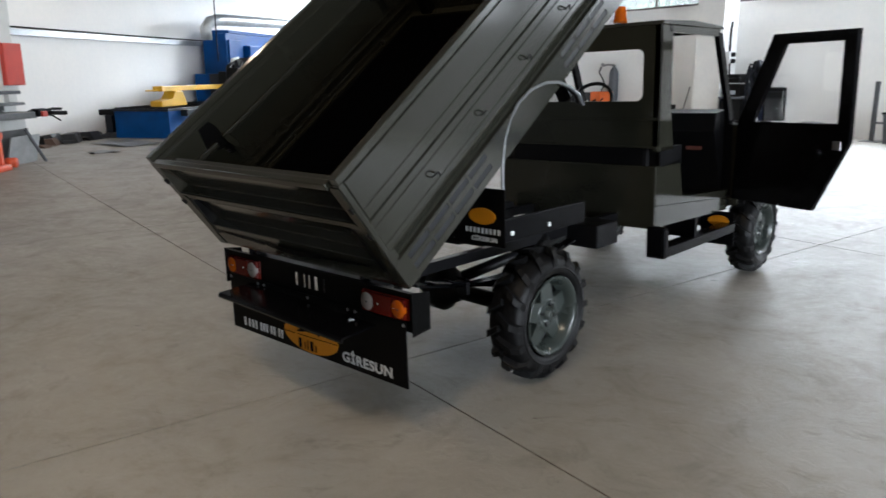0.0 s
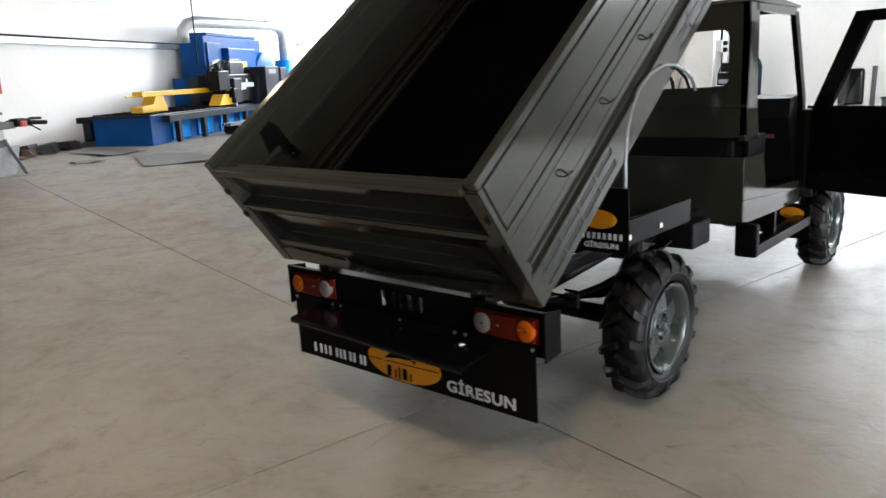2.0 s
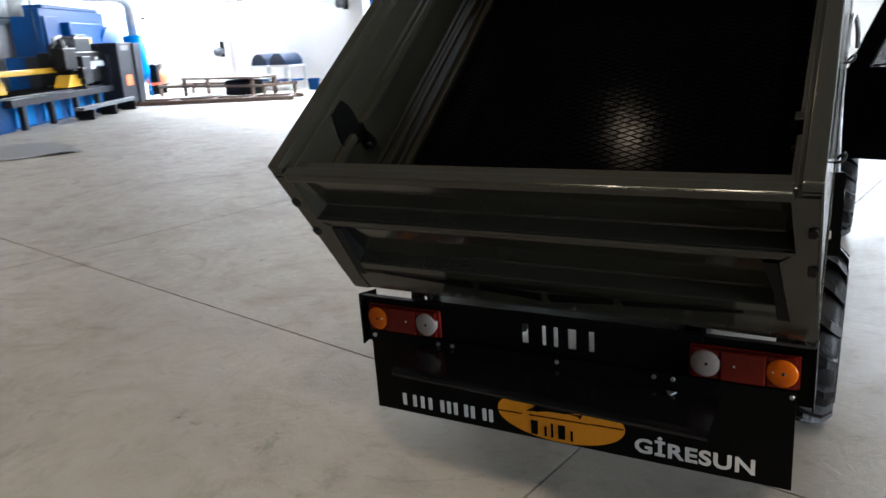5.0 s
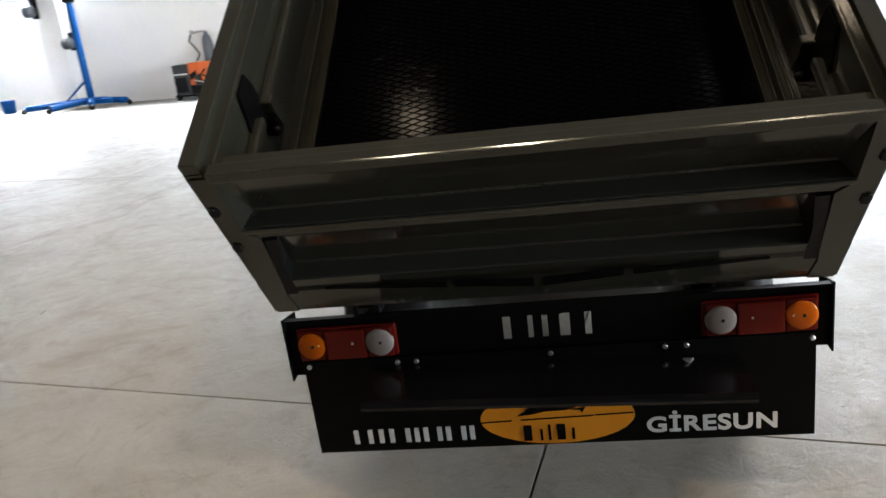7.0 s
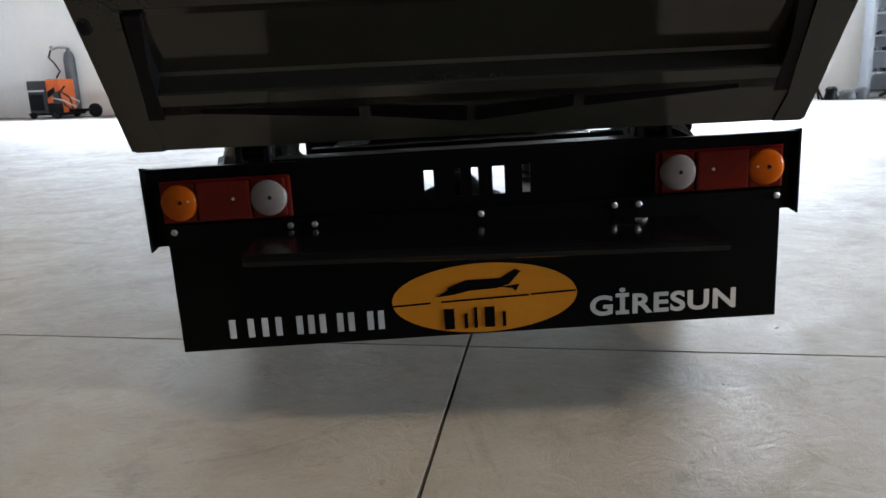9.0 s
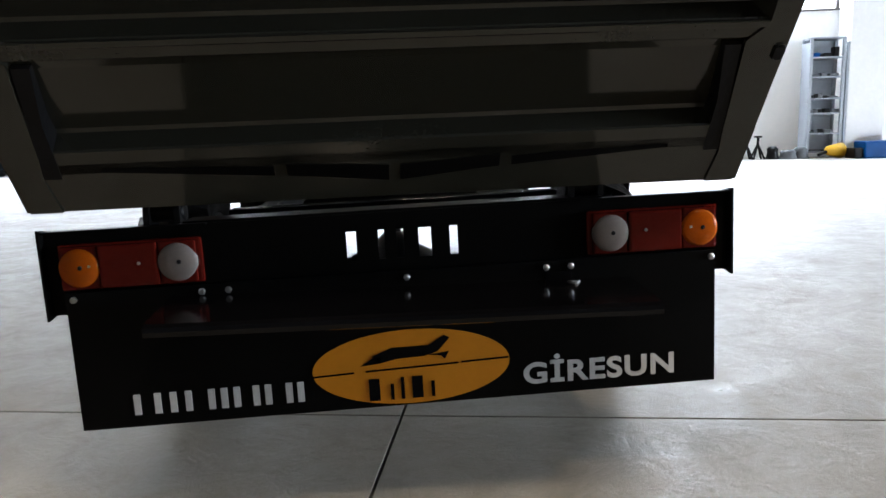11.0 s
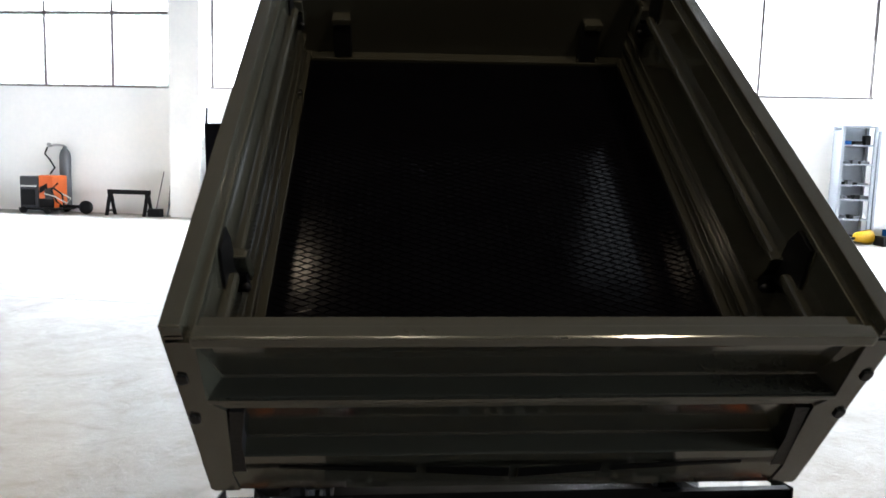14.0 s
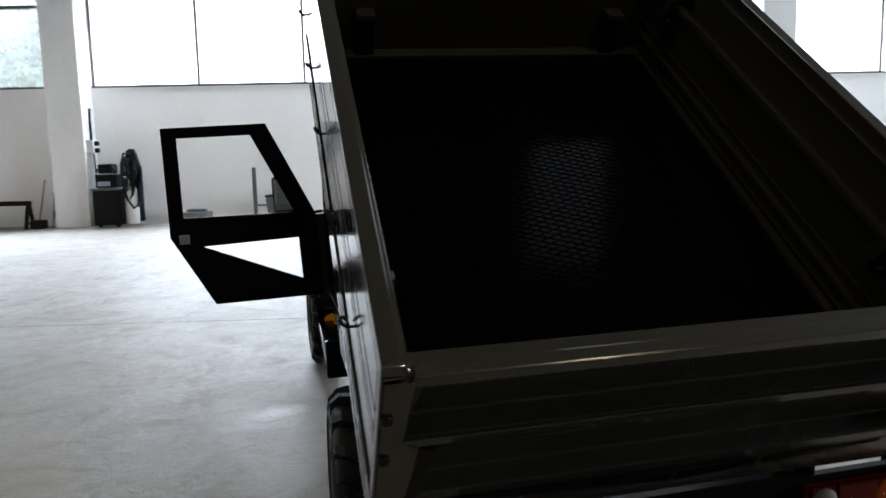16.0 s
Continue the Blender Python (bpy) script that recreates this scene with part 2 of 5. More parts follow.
def add_prism(bm, pts, axis, a, b, bevel=0.0):
    """Extrudes an outline given in the two other axes, in order, from a to b along an axis."""
    def place(p, k):
        return {"x": (k, p[0], p[1]), "y": (p[0], k, p[1]), "z": (p[0], p[1], k)}[axis]
    lo, hi = [bm.verts.new(place(p, a)) for p in pts], [bm.verts.new(place(p, b)) for p in pts]
    n = len(pts)
    fs = [bm.faces.new(lo), bm.faces.new(hi)]
    fs += [bm.faces.new((lo[i], lo[(i + 1) % n], hi[(i + 1) % n], hi[i])) for i in range(n)]
    if bevel:
        bmesh.ops.bevel(bm, geom=list({e for f in fs for e in f.edges}), offset=bevel, segments=2, affect="EDGES", profile=0.6)
    return fs


def prism(pts, axis, a, b, bevel=0.0):
    bm = bmesh.new()
    add_prism(bm, pts, axis, a, b, bevel)
    return bm


def add_frame(bm, outer, inner, axis, a, b):
    """A plate with one opening: two outlines of equal length, extruded."""
    def place(p, k):
        return {"x": (k, p[0], p[1]), "y": (p[0], k, p[1]), "z": (p[0], p[1], k)}[axis]
    n = len(outer)
    vo = [[bm.verts.new(place(p, k)) for p in outer] for k in (a, b)]
    vi = [[bm.verts.new(place(p, k)) for p in inner] for k in (a, b)]
    for i in range(n):
        j = (i + 1) % n
        bm.faces.new((vo[0][i], vo[0][j], vo[1][j], vo[1][i]))
        bm.faces.new((vi[0][i], vi[0][j], vi[1][j], vi[1][i]))
        for k in (0, 1):
            bm.faces.new((vo[k][i], vo[k][j], vi[k][j], vi[k][i]))


def add_tube(bm, path, r, seg=10, closed=False):
    """A round tube along a path of points."""
    pts = [Vector(p) for p in path]
    n = len(pts)
    rings, side = [], None
    for i, p in enumerate(pts):
        d = (pts[(i + 1) % n] - pts[i - 1]) if closed else (pts[min(i + 1, n - 1)] - pts[max(i - 1, 0)])
        d.normalize()
        if side is None:
            side = d.orthogonal().normalized()
        side = (side - d * side.dot(d)).normalized()
        up = d.cross(side)
        rr = r[i] if isinstance(r, (list, tuple)) else r
        rings.append([bm.verts.new(p + rr * (math.cos(2 * math.pi * k / seg) * side + math.sin(2 * math.pi * k / seg) * up)) for k in range(seg)])
    for i in range(n if closed else n - 1):
        a, b = rings[i], rings[(i + 1) % n]
        for k in range(seg):
            bm.faces.new((a[k], a[(k + 1) % seg], b[(k + 1) % seg], b[k]))
    if not closed:
        bm.faces.new(rings[0])
        bm.faces.new(rings[-1])


def tube(path, r, seg=10, closed=False):
    bm = bmesh.new()
    add_tube(bm, path, r, seg, closed)
    return bm


def lathe(profile, seg=32, axis="x", full=True):
    """Turns a profile of (along, radius) round an axis."""
    bm = bmesh.new()
    rings = []
    for a, r in profile:
        ring = []
        for k in range(seg):
            c, s_ = r * math.cos(2 * math.pi * k / seg), r * math.sin(2 * math.pi * k / seg)
            ring.append(bm.verts.new({"x": (a, c, s_), "y": (c, a, s_), "z": (c, s_, a)}[axis]))
        rings.append(ring)
    for a, b in zip(rings[:-1], rings[1:]):
        for k in range(seg):
            bm.faces.new((a[k], a[(k + 1) % seg], b[(k + 1) % seg], b[k]))
    if full:
        bm.faces.new(rings[0])
        bm.faces.new(rings[-1])
    return bm


def arc(cx, cy, r, a0, a1, n):
    return [(cx + r * math.cos(radians(a0 + (a1 - a0) * k / n)), cy + r * math.sin(radians(a0 + (a1 - a0) * k / n))) for k in range(n + 1)]


def lettering(text, size, material, parent, m, label="", bold=0.0):
    c = bpy.data.curves.new("lettering", "FONT")
    c.body, c.size, c.extrude, c.offset, c.align_x, c.space_character = text, size, 0.0008, bold, "CENTER", 1.08
    tmp = bpy.data.objects.new("lettering", c)
    scene.collection.objects.link(tmp)
    me = bpy.data.meshes.new_from_object(tmp.evaluated_get(bpy.context.evaluated_depsgraph_get()))
    bpy.data.objects.remove(tmp)
    me.name = "lettering"
    me.materials.clear()
    me.materials.append(material)
    ob = new("lettering", me)
    ob.parent = parent
    ob.matrix_local = m
    if label:
        tagged(ob, label)
    return ob


# ---- hall ----
def structure(name, bm, material, label, category):
    return tagged(part(name, bm, material, None, "", HALL), label, category, kind="structure")


U0, U1, V0, TOP = -34.0, 22.0, -16.0, 7.4
JOINT_U, JOINT_V, JOINT = -0.09, 0.475, 4.72


def build_floor():
    us = [U0 - 1] + [JOINT_U + k * JOINT for k in range(-7, 5)] + [U1 + 1]
    vs = [V0 - 1] + [JOINT_V + k * JOINT for k in range(-3, 4)] + [WALL_V + 1]
    floor = structure("floor", box(U0 - 1, U1 + 1, V0 - 1, WALL_V + 1, -0.2, -0.02), SATIN, "grey power-floated concrete floor with saw-cut joints", "floor")
    g = 0.004
    for a, b in zip(us[:-1], us[1:]):
        for c, d in zip(vs[:-1], vs[1:]):
            part("slab", box(a + g, b - g, c + g, d - g, -0.02, 0.0, 0.002), CONCRETE, floor)
    return floor


def build_hall():
    bm = box(U0, U1 + 0.3, WALL_V, WALL_V + 0.3, 0, SILL)
    structure("wall_front", bm, WALLPAINT, "long white painted wall below a ribbon of windows", "wall")
    glow = bpy.data.materials.new("bright_overcast_backdrop")
    glow.use_nodes = True
    gb = glow.node_tree.nodes["Principled BSDF"]
    gb.inputs["Emission Color"].default_value, gb.inputs["Emission Strength"].default_value = (0.95, 0.98, 1.0, 1), 6.0
    for a, b in ((U0, -17.2), (-9.2, U1)):
        structure("backdrop", box(a, b, WALL_V + 1.4, WALL_V + 1.45, 2.6, 7.0), glow, "bright white sky seen through the windows", "backdrop")
    structure("wall_front_head", box(U0, U1 + 0.3, WALL_V, WALL_V + 0.3, HEAD, TOP), WALLPAINT, "white painted wall above the windows", "wall")
    for u in PILLARS:
        structure("pillar", box(u - 0.4, u + 0.4, WALL_V - 0.64, WALL_V + 0.25, 0, TOP, 0.02), PILLARPAINT, "square white painted concrete pillar against the window wall", "pillar")
    n = 1
    for a, b in zip(PILLARS[:-1], PILLARS[1:]):
        ob = tagged(new("window_%d" % n), "wide factory window with thin brown metal frame", "window", kind="structure")
        ob.matrix_world = HALL
        panes = 4 if n <= 3 else 3
        a, b = a + 0.4, b - 0.4
        part("window_sill", box(a, b, WALL_V - 0.03, WALL_V + 0.12, SILL - 0.02, SILL + 0.03), FRAMEMAT, ob)
        part("window_head", box(a, b, WALL_V + 0.04, WALL_V + 0.12, HEAD - 0.06, HEAD), FRAMEMAT, ob)
        edges = [a + (b - a) * k / panes for k in range(panes + 1)]
        for k, x in enumerate(edges):
            x = min(max(x, a + 0.03), b - 0.03)
            part("mullion", box(x - 0.03, x + 0.03, WALL_V + 0.05, WALL_V + 0.11, SILL + 0.03, HEAD - 0.06), FRAMEMAT, ob)
        if n <= 3:
            for p, q in zip(edges[:-1], edges[1:]):
                part("transom", box(p + 0.03, q - 0.03, WALL_V + 0.05, WALL_V + 0.11, 5.11, 5.17), FRAMEMAT, ob)
        if n == 3:
            for p, q in zip(edges[:-1], edges[1:]):
                for lo, hi in ((SILL + 0.031, 5.109), (5.171, HEAD - 0.061)):
                    part("pane", box(p + 0.031, q - 0.031, WALL_V + 0.078, WALL_V + 0.084, lo, hi), VEILED, ob, "window pane with an added white veil").visible_shadow = False
        n += 1
    structure("ceiling", box(U0, U1 + 0.3, V0 - 0.3, WALL_V + 0.3, TOP, TOP + 0.2), CEILING, "pale sheet metal roof over the hall", "ceiling")
    # side and back walls; the dark ones are unseen and hold back bounce light
    structure("wall_right_1", box(U1 - 0.3, U1, V0, ADDED_GATE[0], 0, TOP), BOUNCE_CUT, "unseen hall wall beside the added gate, darkened to cut bounce light", "wall")
    structure("wall_right_2", box(U1 - 0.3, U1, ADDED_GATE[1], WALL_V, 0, TOP), WALLPAINT, "unseen white hall wall beside the added gate", "wall")
    structure("wall_right_head", box(U1 - 0.3, U1, ADDED_GATE[0], ADDED_GATE[1], ADDED_GATE[2], TOP), WALLPAINT, "unseen white wall above the added gate", "wall")
    # glowing sheet outside the added gate, never in view
    structure("backdrop", box(U1 + 1.4, U1 + 1.45, ADDED_GATE[0] - 4, ADDED_GATE[1] + 4, -0.2, 7.0), glow, "glowing white sheet outside the added gate", "backdrop")
    structure("wall_back", box(U0, U1 - 0.3, V0, V0 + 0.3, 0, TOP), BOUNCE_CUT, "unseen hall wall, darkened to cut bounce light", "wall")
    # the wall on the press brake's side stands askew to the window wall
    left = pose(-16.4, 4.7, 0, 0, 0, 32)
    tagged(part("wall_left_1", box(-0.3, 0, -11, 20.2, 0, TOP), WALLPAINT, None, "", left), "tall white painted hall wall with a cable tray", "wall", kind="structure")
    # the unseen stretch behind the camera is darkened to cut bounce
    tagged(part("wall_left_2", box(-0.3, 0, -26, -11, 0, TOP), BOUNCE_CUT, None, "", left), "unseen hall wall, darkened to cut bounce light", "wall", kind="structure")


build_floor()
build_hall()


# ---- the tipper truck ----
TILT_DEG = 37.0
BODY = pose(0, 0, 0.35) @ pose(0, 0, 0, 0, -1.6, 0) @ pose(0, 0, -0.35)     # the body leans a little on its springs
BED = BODY @ pose(0, -0.012, 0.685, TILT_DEG, 0, 0) @ pose(0, 0, 0, 0, 0.85, 0)
HUB_Z = 0.348


def side_panel(truck, s):
    """One drop side of the load bed: cap rail, pressed fields, hollow channel, slotted skirt and hooks."""
    L = 2.06
    def sbox(x0, x1, *r, bevel=0.0):
        a, b = sorted((x0 * s, x1 * s))
        return box(a, b, *r, bevel=bevel)
    panel = part("side_panel", sbox(0.700, 0.7345, 0.0, L, 0.205, 0.584), OLIVE, truck, "", BED)
    def child(name, bm, material, label="", smooth=False):
        return part(name, bm, material, panel, label, None, smooth)
    child("cap_rail", sbox(0.700, 0.7425, 0.0, L, 0.5845, 0.616, bevel=0.004), OLIVE)
    # raised fields that leave pressed grooves between them: a deep one round the upper field, shallow creases elsewhere
    child("pressed_field", sbox(0.7345, 0.7425, 0.0, 0.022, 0.2165, 0.584, bevel=0.002), OLIVE)
    child("pressed_field", sbox(0.7345, 0.7425, L - 0.022, L, 0.2165, 0.584, bevel=0.002), OLIVE)
    child("pressed_field", sbox(0.7345, 0.7395, 0.031, L - 0.031, 0.382, 0.575, bevel=0.001), OLIVE)
    child("pressed_field", sbox(0.7395, 0.7420, 0.032, L - 0.032, 0.446, 0.574, bevel=0.0018), OLIVE)
    child("pressed_field", sbox(0.7395, 0.7420, 0.032, L - 0.032, 0.383, 0.431, bevel=0.0018), OLIVE)
    child("pressed_field", sbox(0.7345, 0.7395, 0.0225, L - 0.0225, 0.2165, 0.373, bevel=0.001), OLIVE)
    child("pressed_field", sbox(0.7395, 0.7425, 0.0225, L - 0.0225, 0.345, 0.3725, bevel=0.002), OLIVE)
    child("pressed_field", sbox(0.7395, 0.7425, 0.0225, L - 0.0225, 0.244, 0.336, bevel=0.002), OLIVE)
    child("pressed_field", sbox(0.7395, 0.7425, 0.0225, L - 0.0225, 0.217, 0.2415, bevel=0.001), OLIVE)
    # hollow channel between the panel and the skirt, closed by a plate at the rear end
    bm = bmesh.new()
    hollow = [(0.700, 0.2045), (0.7425, 0.2160), (0.7415, 0.211), (0.716, 0.152), (0.718, 0.146), (0.726, 0.143), (0.7425, 0.1425), (0.7425, 0.1385), (0.700, 0.1385)]
    add_prism(bm, [(x * s, z) for x, z in hollow], "y", 0.030, L)
    child("channel", bm, OLIVE)
    child("channel_end", sbox(0.700, 0.7425, 0.0, 0.0295, 0.1385, 0.2160, bevel=0.001), OLIVE)
    # skirt with two rows of slots, each closed by a dark plate set back
    bm = bmesh.new()
    rows = ((0.036, 0.066), (0.096, 0.126))
    starts = [0.080 + 0.158 * k for k in range(4)] + [1.42 + 0.158 * k for k in range(3)]
    for z0, z1 in ((0.0, rows[0][0]), (rows[0][1], rows[1][0]), (rows[1][1], 0.138)):
        add_box(bm, *sorted((0.722 * s, 0.7435 * s)), 0.0, L, z0, z1)
    for z0, z1 in rows:
        edge = 0.0
        for y in starts + [L]:
            add_box(bm, *sorted((0.722 * s, 0.7435 * s)), edge, y, z0, z1)
            edge = y + 0.146
    skirt = child("skirt", bm, OLIVE)
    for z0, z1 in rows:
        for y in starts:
            part("slot", sbox(0.730, 0.7405, y, y + 0.146, z0, z1), SLOTFILL, skirt, "dark recessed slot in the skirt")
    for k in range(5):
        y = 0.395 + 0.392 * k
        path = [(0.740 * s, y - 0.020, 0.283), (0.757 * s, y - 0.020, 0.284), (0.768 * s, y - 0.014, 0.288), (0.771 * s, y, 0.290), (0.768 * s, y + 0.015, 0.283), (0.760 * s, y + 0.021, 0.270), (0.750 * s, y + 0.023, 0.254)]
        child("rope_hook", tube(path, 0.0038, 8), SATIN, "bent black rope hook", True)
    # inside: smooth liner with lips and a tube rail that is cut at the catches
    child("inner_liner", sbox(0.692, 0.700, 0.03, L, 0.13, 0.576), OLIVE)
    child("inner_lip", sbox(0.684, 0.694, 0.02, L - 0.02, 0.562, 0.575, bevel=0.003), OLIVE)
    child("inner_lip", sbox(0.672, 0.693, 0.02, L - 0.02, 0.195, 0.212, bevel=0.004), OLIVE)
    child("inner_lip", sbox(0.684, 0.693, 0.02, L - 0.02, 0.243, 0.251, bevel=0.002), OLIVE)
    child("inner_lip", sbox(0.676, 0.693, 0.02, L - 0.02, 0.150, 0.158, bevel=0.002), OLIVE)
    for y0, y1 in ((0.045, 0.315), (0.385, 1.70), (1.775, 1.94)):
        child("inner_rail", sbox(0.662, 0.692, y0, y1, 0.417, 0.447, bevel=0.009), OLIVE)
    for y in (0.36, 1.74):
        child("catch", prism([(y + 0.0, 0.45), (y + 0.03, 0.45), (y + 0.052, 0.385), (y + 0.050, 0.345), (y + 0.022, 0.345), (y + 0.0, 0.41)], "x", *sorted((0.652 * s, 0.690 * s)), bevel=0.004), OLIVE)
        child("catch_plate", prism([(y - 0.02, 0.345), (y + 0.012, 0.335), (y + 0.008, 0.39), (y - 0.012, 0.40)], "x", *sorted((0.656 * s, 0.690 * s)), bevel=0.003), BLACK, "black catch plate")
        child("catch_brace", prism([(y - 0.03, 0.385), (y + 0.015, 0.385), (y + 0.016, 0.50), (y - 0.002, 0.55), (y - 0.075, 0.55), (y - 0.105, 0.43)], "x", *sorted((0.683 * s, 0.692 * s)), bevel=0.002), FLAPBLACK, "black steel brace")
        child("catch_bolt", lathe([(-0.026, 0.010), (-0.018, 0.012), (-0.016, 0.012)], 8, "y"), SATIN, "", True).matrix_local = pose(0.658 * s, y, 0.366)
    return panel


def tailgate(truck):
    W = 0.735
    gate = part("tailgate", prism([(0.0, 0.567), (0.008, 0.561), (0.016, 0.540), (0.047, 0.402), (0.045, 0.394), (0.004, 0.384), (0.0, 0.381), (0.0, 0.346),
                                   (0.008, 0.340), (0.015, 0.322), (0.047, 0.170), (0.045, 0.161), (0.004, 0.150), (0.0, 0.147), (0.0, 0.0), (0.012, 0.0), (0.012, 0.125), (0.066, 0.15), (0.066, 0.567)],
                                  "x", -0.70, 0.70), OLIVE, truck, "", BED)
    part("top_rail", box(-0.685, 0.685, -0.016, 0.018, 0.567, 0.599, 0.005), OLIVE, gate)
    part("mid_rib", box(-0.69, 0.69, -0.007, 0.004, 0.368, 0.382, 0.003), OLIVE, gate)
    for s in (-1, 1):
        part("end_plate", prism([(W * s, 0.0), (W * s, 0.572), (0.69 * s, 0.572), (0.680 * s, 0.56), (0.69 * s, 0.374), (0.655 * s, 0.340), (0.672 * s, 0.14), (0.680 * s, 0.078), (0.672 * s, 0.0)], "y", -0.004, 0.05), OLIVE, gate)
        # sloping ends of the two recesses
        bm = bmesh.new()
        for q in ([(0.679, -0.003, 0.562), (0.650, 0.016, 0.555), (0.662, 0.05, 0.393), (0.689, -0.003, 0.376)],):
            vs = [bm.verts.new((x * s, y, z)) for x, y, z in q] + [bm.verts.new((0.695 * s, 0.05, z)) for x, y, z in q]
            bm.faces.new(vs[:4]), bm.faces.new(vs[4:])
            for k in range(4):
                bm.faces.new((vs[k], vs[(k + 1) % 4], vs[4 + (k + 1) % 4], vs[4 + k]))
        part("recess_end", bm, OLIVE, gate)
        part("corner_strip", prism([(0.650 * s, 0.332), (0.618 * s, 0.332), (0.640 * s, 0.21), (0.646 * s, 0.085), (0.680 * s, 0.085), (0.670 * s, 0.17)], "y", -0.0015, 0.048), SATIN, gate, "black strip in the corner of the recess")
        for z in (0.46, 0.318):
            part("latch", box(*sorted((0.714 * s, 0.733 * s)), -0.010, -0.003, z - 0.015, z + 0.010, 0.002), SATIN, gate, "small black latch")
            part("latch_loop", tube([(0.720 * s, -0.008, z - 0.016), (0.731 * s, -0.009, z - 0.015), (0.735 * s, -0.008, z), (0.731 * s, -0.009, z + 0.013), (0.720 * s, -0.008, z + 0.012)], 0.0022, 6), SATIN, gate, "", None, True)
    # four black wedge slots along the bottom strip
    for pts in ([(-0.565, 0.098), (-0.24, 0.071), (-0.24, 0.093), (-0.565, 0.106)], [(-0.215, 0.070), (-0.012, 0.045), (-0.012, 0.084), (-0.215, 0.098)],
                [(0.565, 0.098), (0.24, 0.071), (0.24, 0.093), (0.565, 0.106)], [(0.215, 0.070), (0.012, 0.045), (0.012, 0.084), (0.215, 0.098)]):
        part("slot", prism(pts, "y", -0.0025, 0.001), FLAPBLACK, gate, "black wedge-shaped slot")
    return gate


def bed_floor(truck):
    floor = part("bed_floor", box(-0.69, 0.69, 0.0, 1.95, 0.095, 0.118), MESHBLACK, truck, "black sheet floor of the load bed", BED)
    for s in (-1, 1):
        part("edge_strip", box(*sorted((0.655 * s, 0.692 * s)), 0.02, 1.95, 0.118, 0.136, 0.003), OLIVE, floor)
        part("sub_rail", box(*sorted((0.30 * s, 0.37 * s)), 0.02, 2.0, 0.0, 0.095, 0.004), SATIN, floor)
    part("edge_strip", box(-0.654, 0.654, 1.885, 1.945, 0.118, 0.136, 0.003), OLIVE, floor)
    for k in range(6):
        part("cross_member", box(-0.68, 0.68, 0.06 + 0.37 * k, 0.11 + 0.37 * k, 0.04, 0.095, 0.003), SATIN, floor)
    # expanded metal: slanting strands that cross, joined as one piece
    bm = bmesh.new()
    px, py, h = 0.060, 0.0125, 0.0028
    x0, x1, y0, y1 = -0.652, 0.652, 0.025, 1.882
    ny = int((y1 - y0) / py)
    nx = int((x1 - x0) / px)
    w = 0.0025
    rnd = random.Random(31)
    for j in range(ny):
        for i in range(nx):
            ox = (j % 2) * px / 2
            xa, xb, xc = x0 + i * px + ox, x0 + (i + 0.5) * px + ox, x0 + (i + 1) * px + ox
            if xc > x1:
                continue
            ya, yb = y0 + j * py, y0 + (j + 1) * py
            for p, q in (((xa, yb), (xb, ya)), ((xb, ya), (xc, yb))):
                # each strand is twisted a little of its own
                tw, up = rnd.gauss(0, 0.022) * 0.3 * w, rnd.gauss(0, 0.00012)
                v = [bm.verts.new((c[0], c[1] + dy, 0.1185 + dz)) for c, e in ((p, up), (q, -up)) for dy, dz in ((-w, 0), (-w * 0.3, h - tw + e), (w * 0.3, h + tw + e), (w, 0))]
                for k in range(3):
                    bm.faces.new((v[k], v[k + 1], v[k + 5], v[k + 4]))
    ob = part("expanded_metal", bm, MESHBLACK, floor, "black expanded metal sheet")
    tagged(ob, kind="stuff")
    part("stop_knob", lathe([(0.134, 0.014), (0.150, 0.014), (0.153, 0.010)], 12, "z"), SATIN, floor, "small black rubber stop", pose(-0.675, 1.6, 0))
    head = part("headboard", box(-0.692, 0.692, 1.952, 2.06, 0.0, 0.62, 0.004), OLIVE, truck, "", BED)
    part("cap_rail", box(-0.742, 0.742, 2.03, 2.09, 0.62, 0.655, 0.005), OLIVE, head)
    for s in (-1, 1):
        part("stop_post", box(0.52 * s - 0.035, 0.52 * s + 0.035, 1.89, 1.952, 0.137, 0.285, 0.003), SATIN, head, "black square stop post")
        part("post_cap", box(0.52 * s - 0.037, 0.52 * s + 0.037, 1.885, 1.952, 0.285, 0.31, 0.003), OLIVE, head)
    return floor


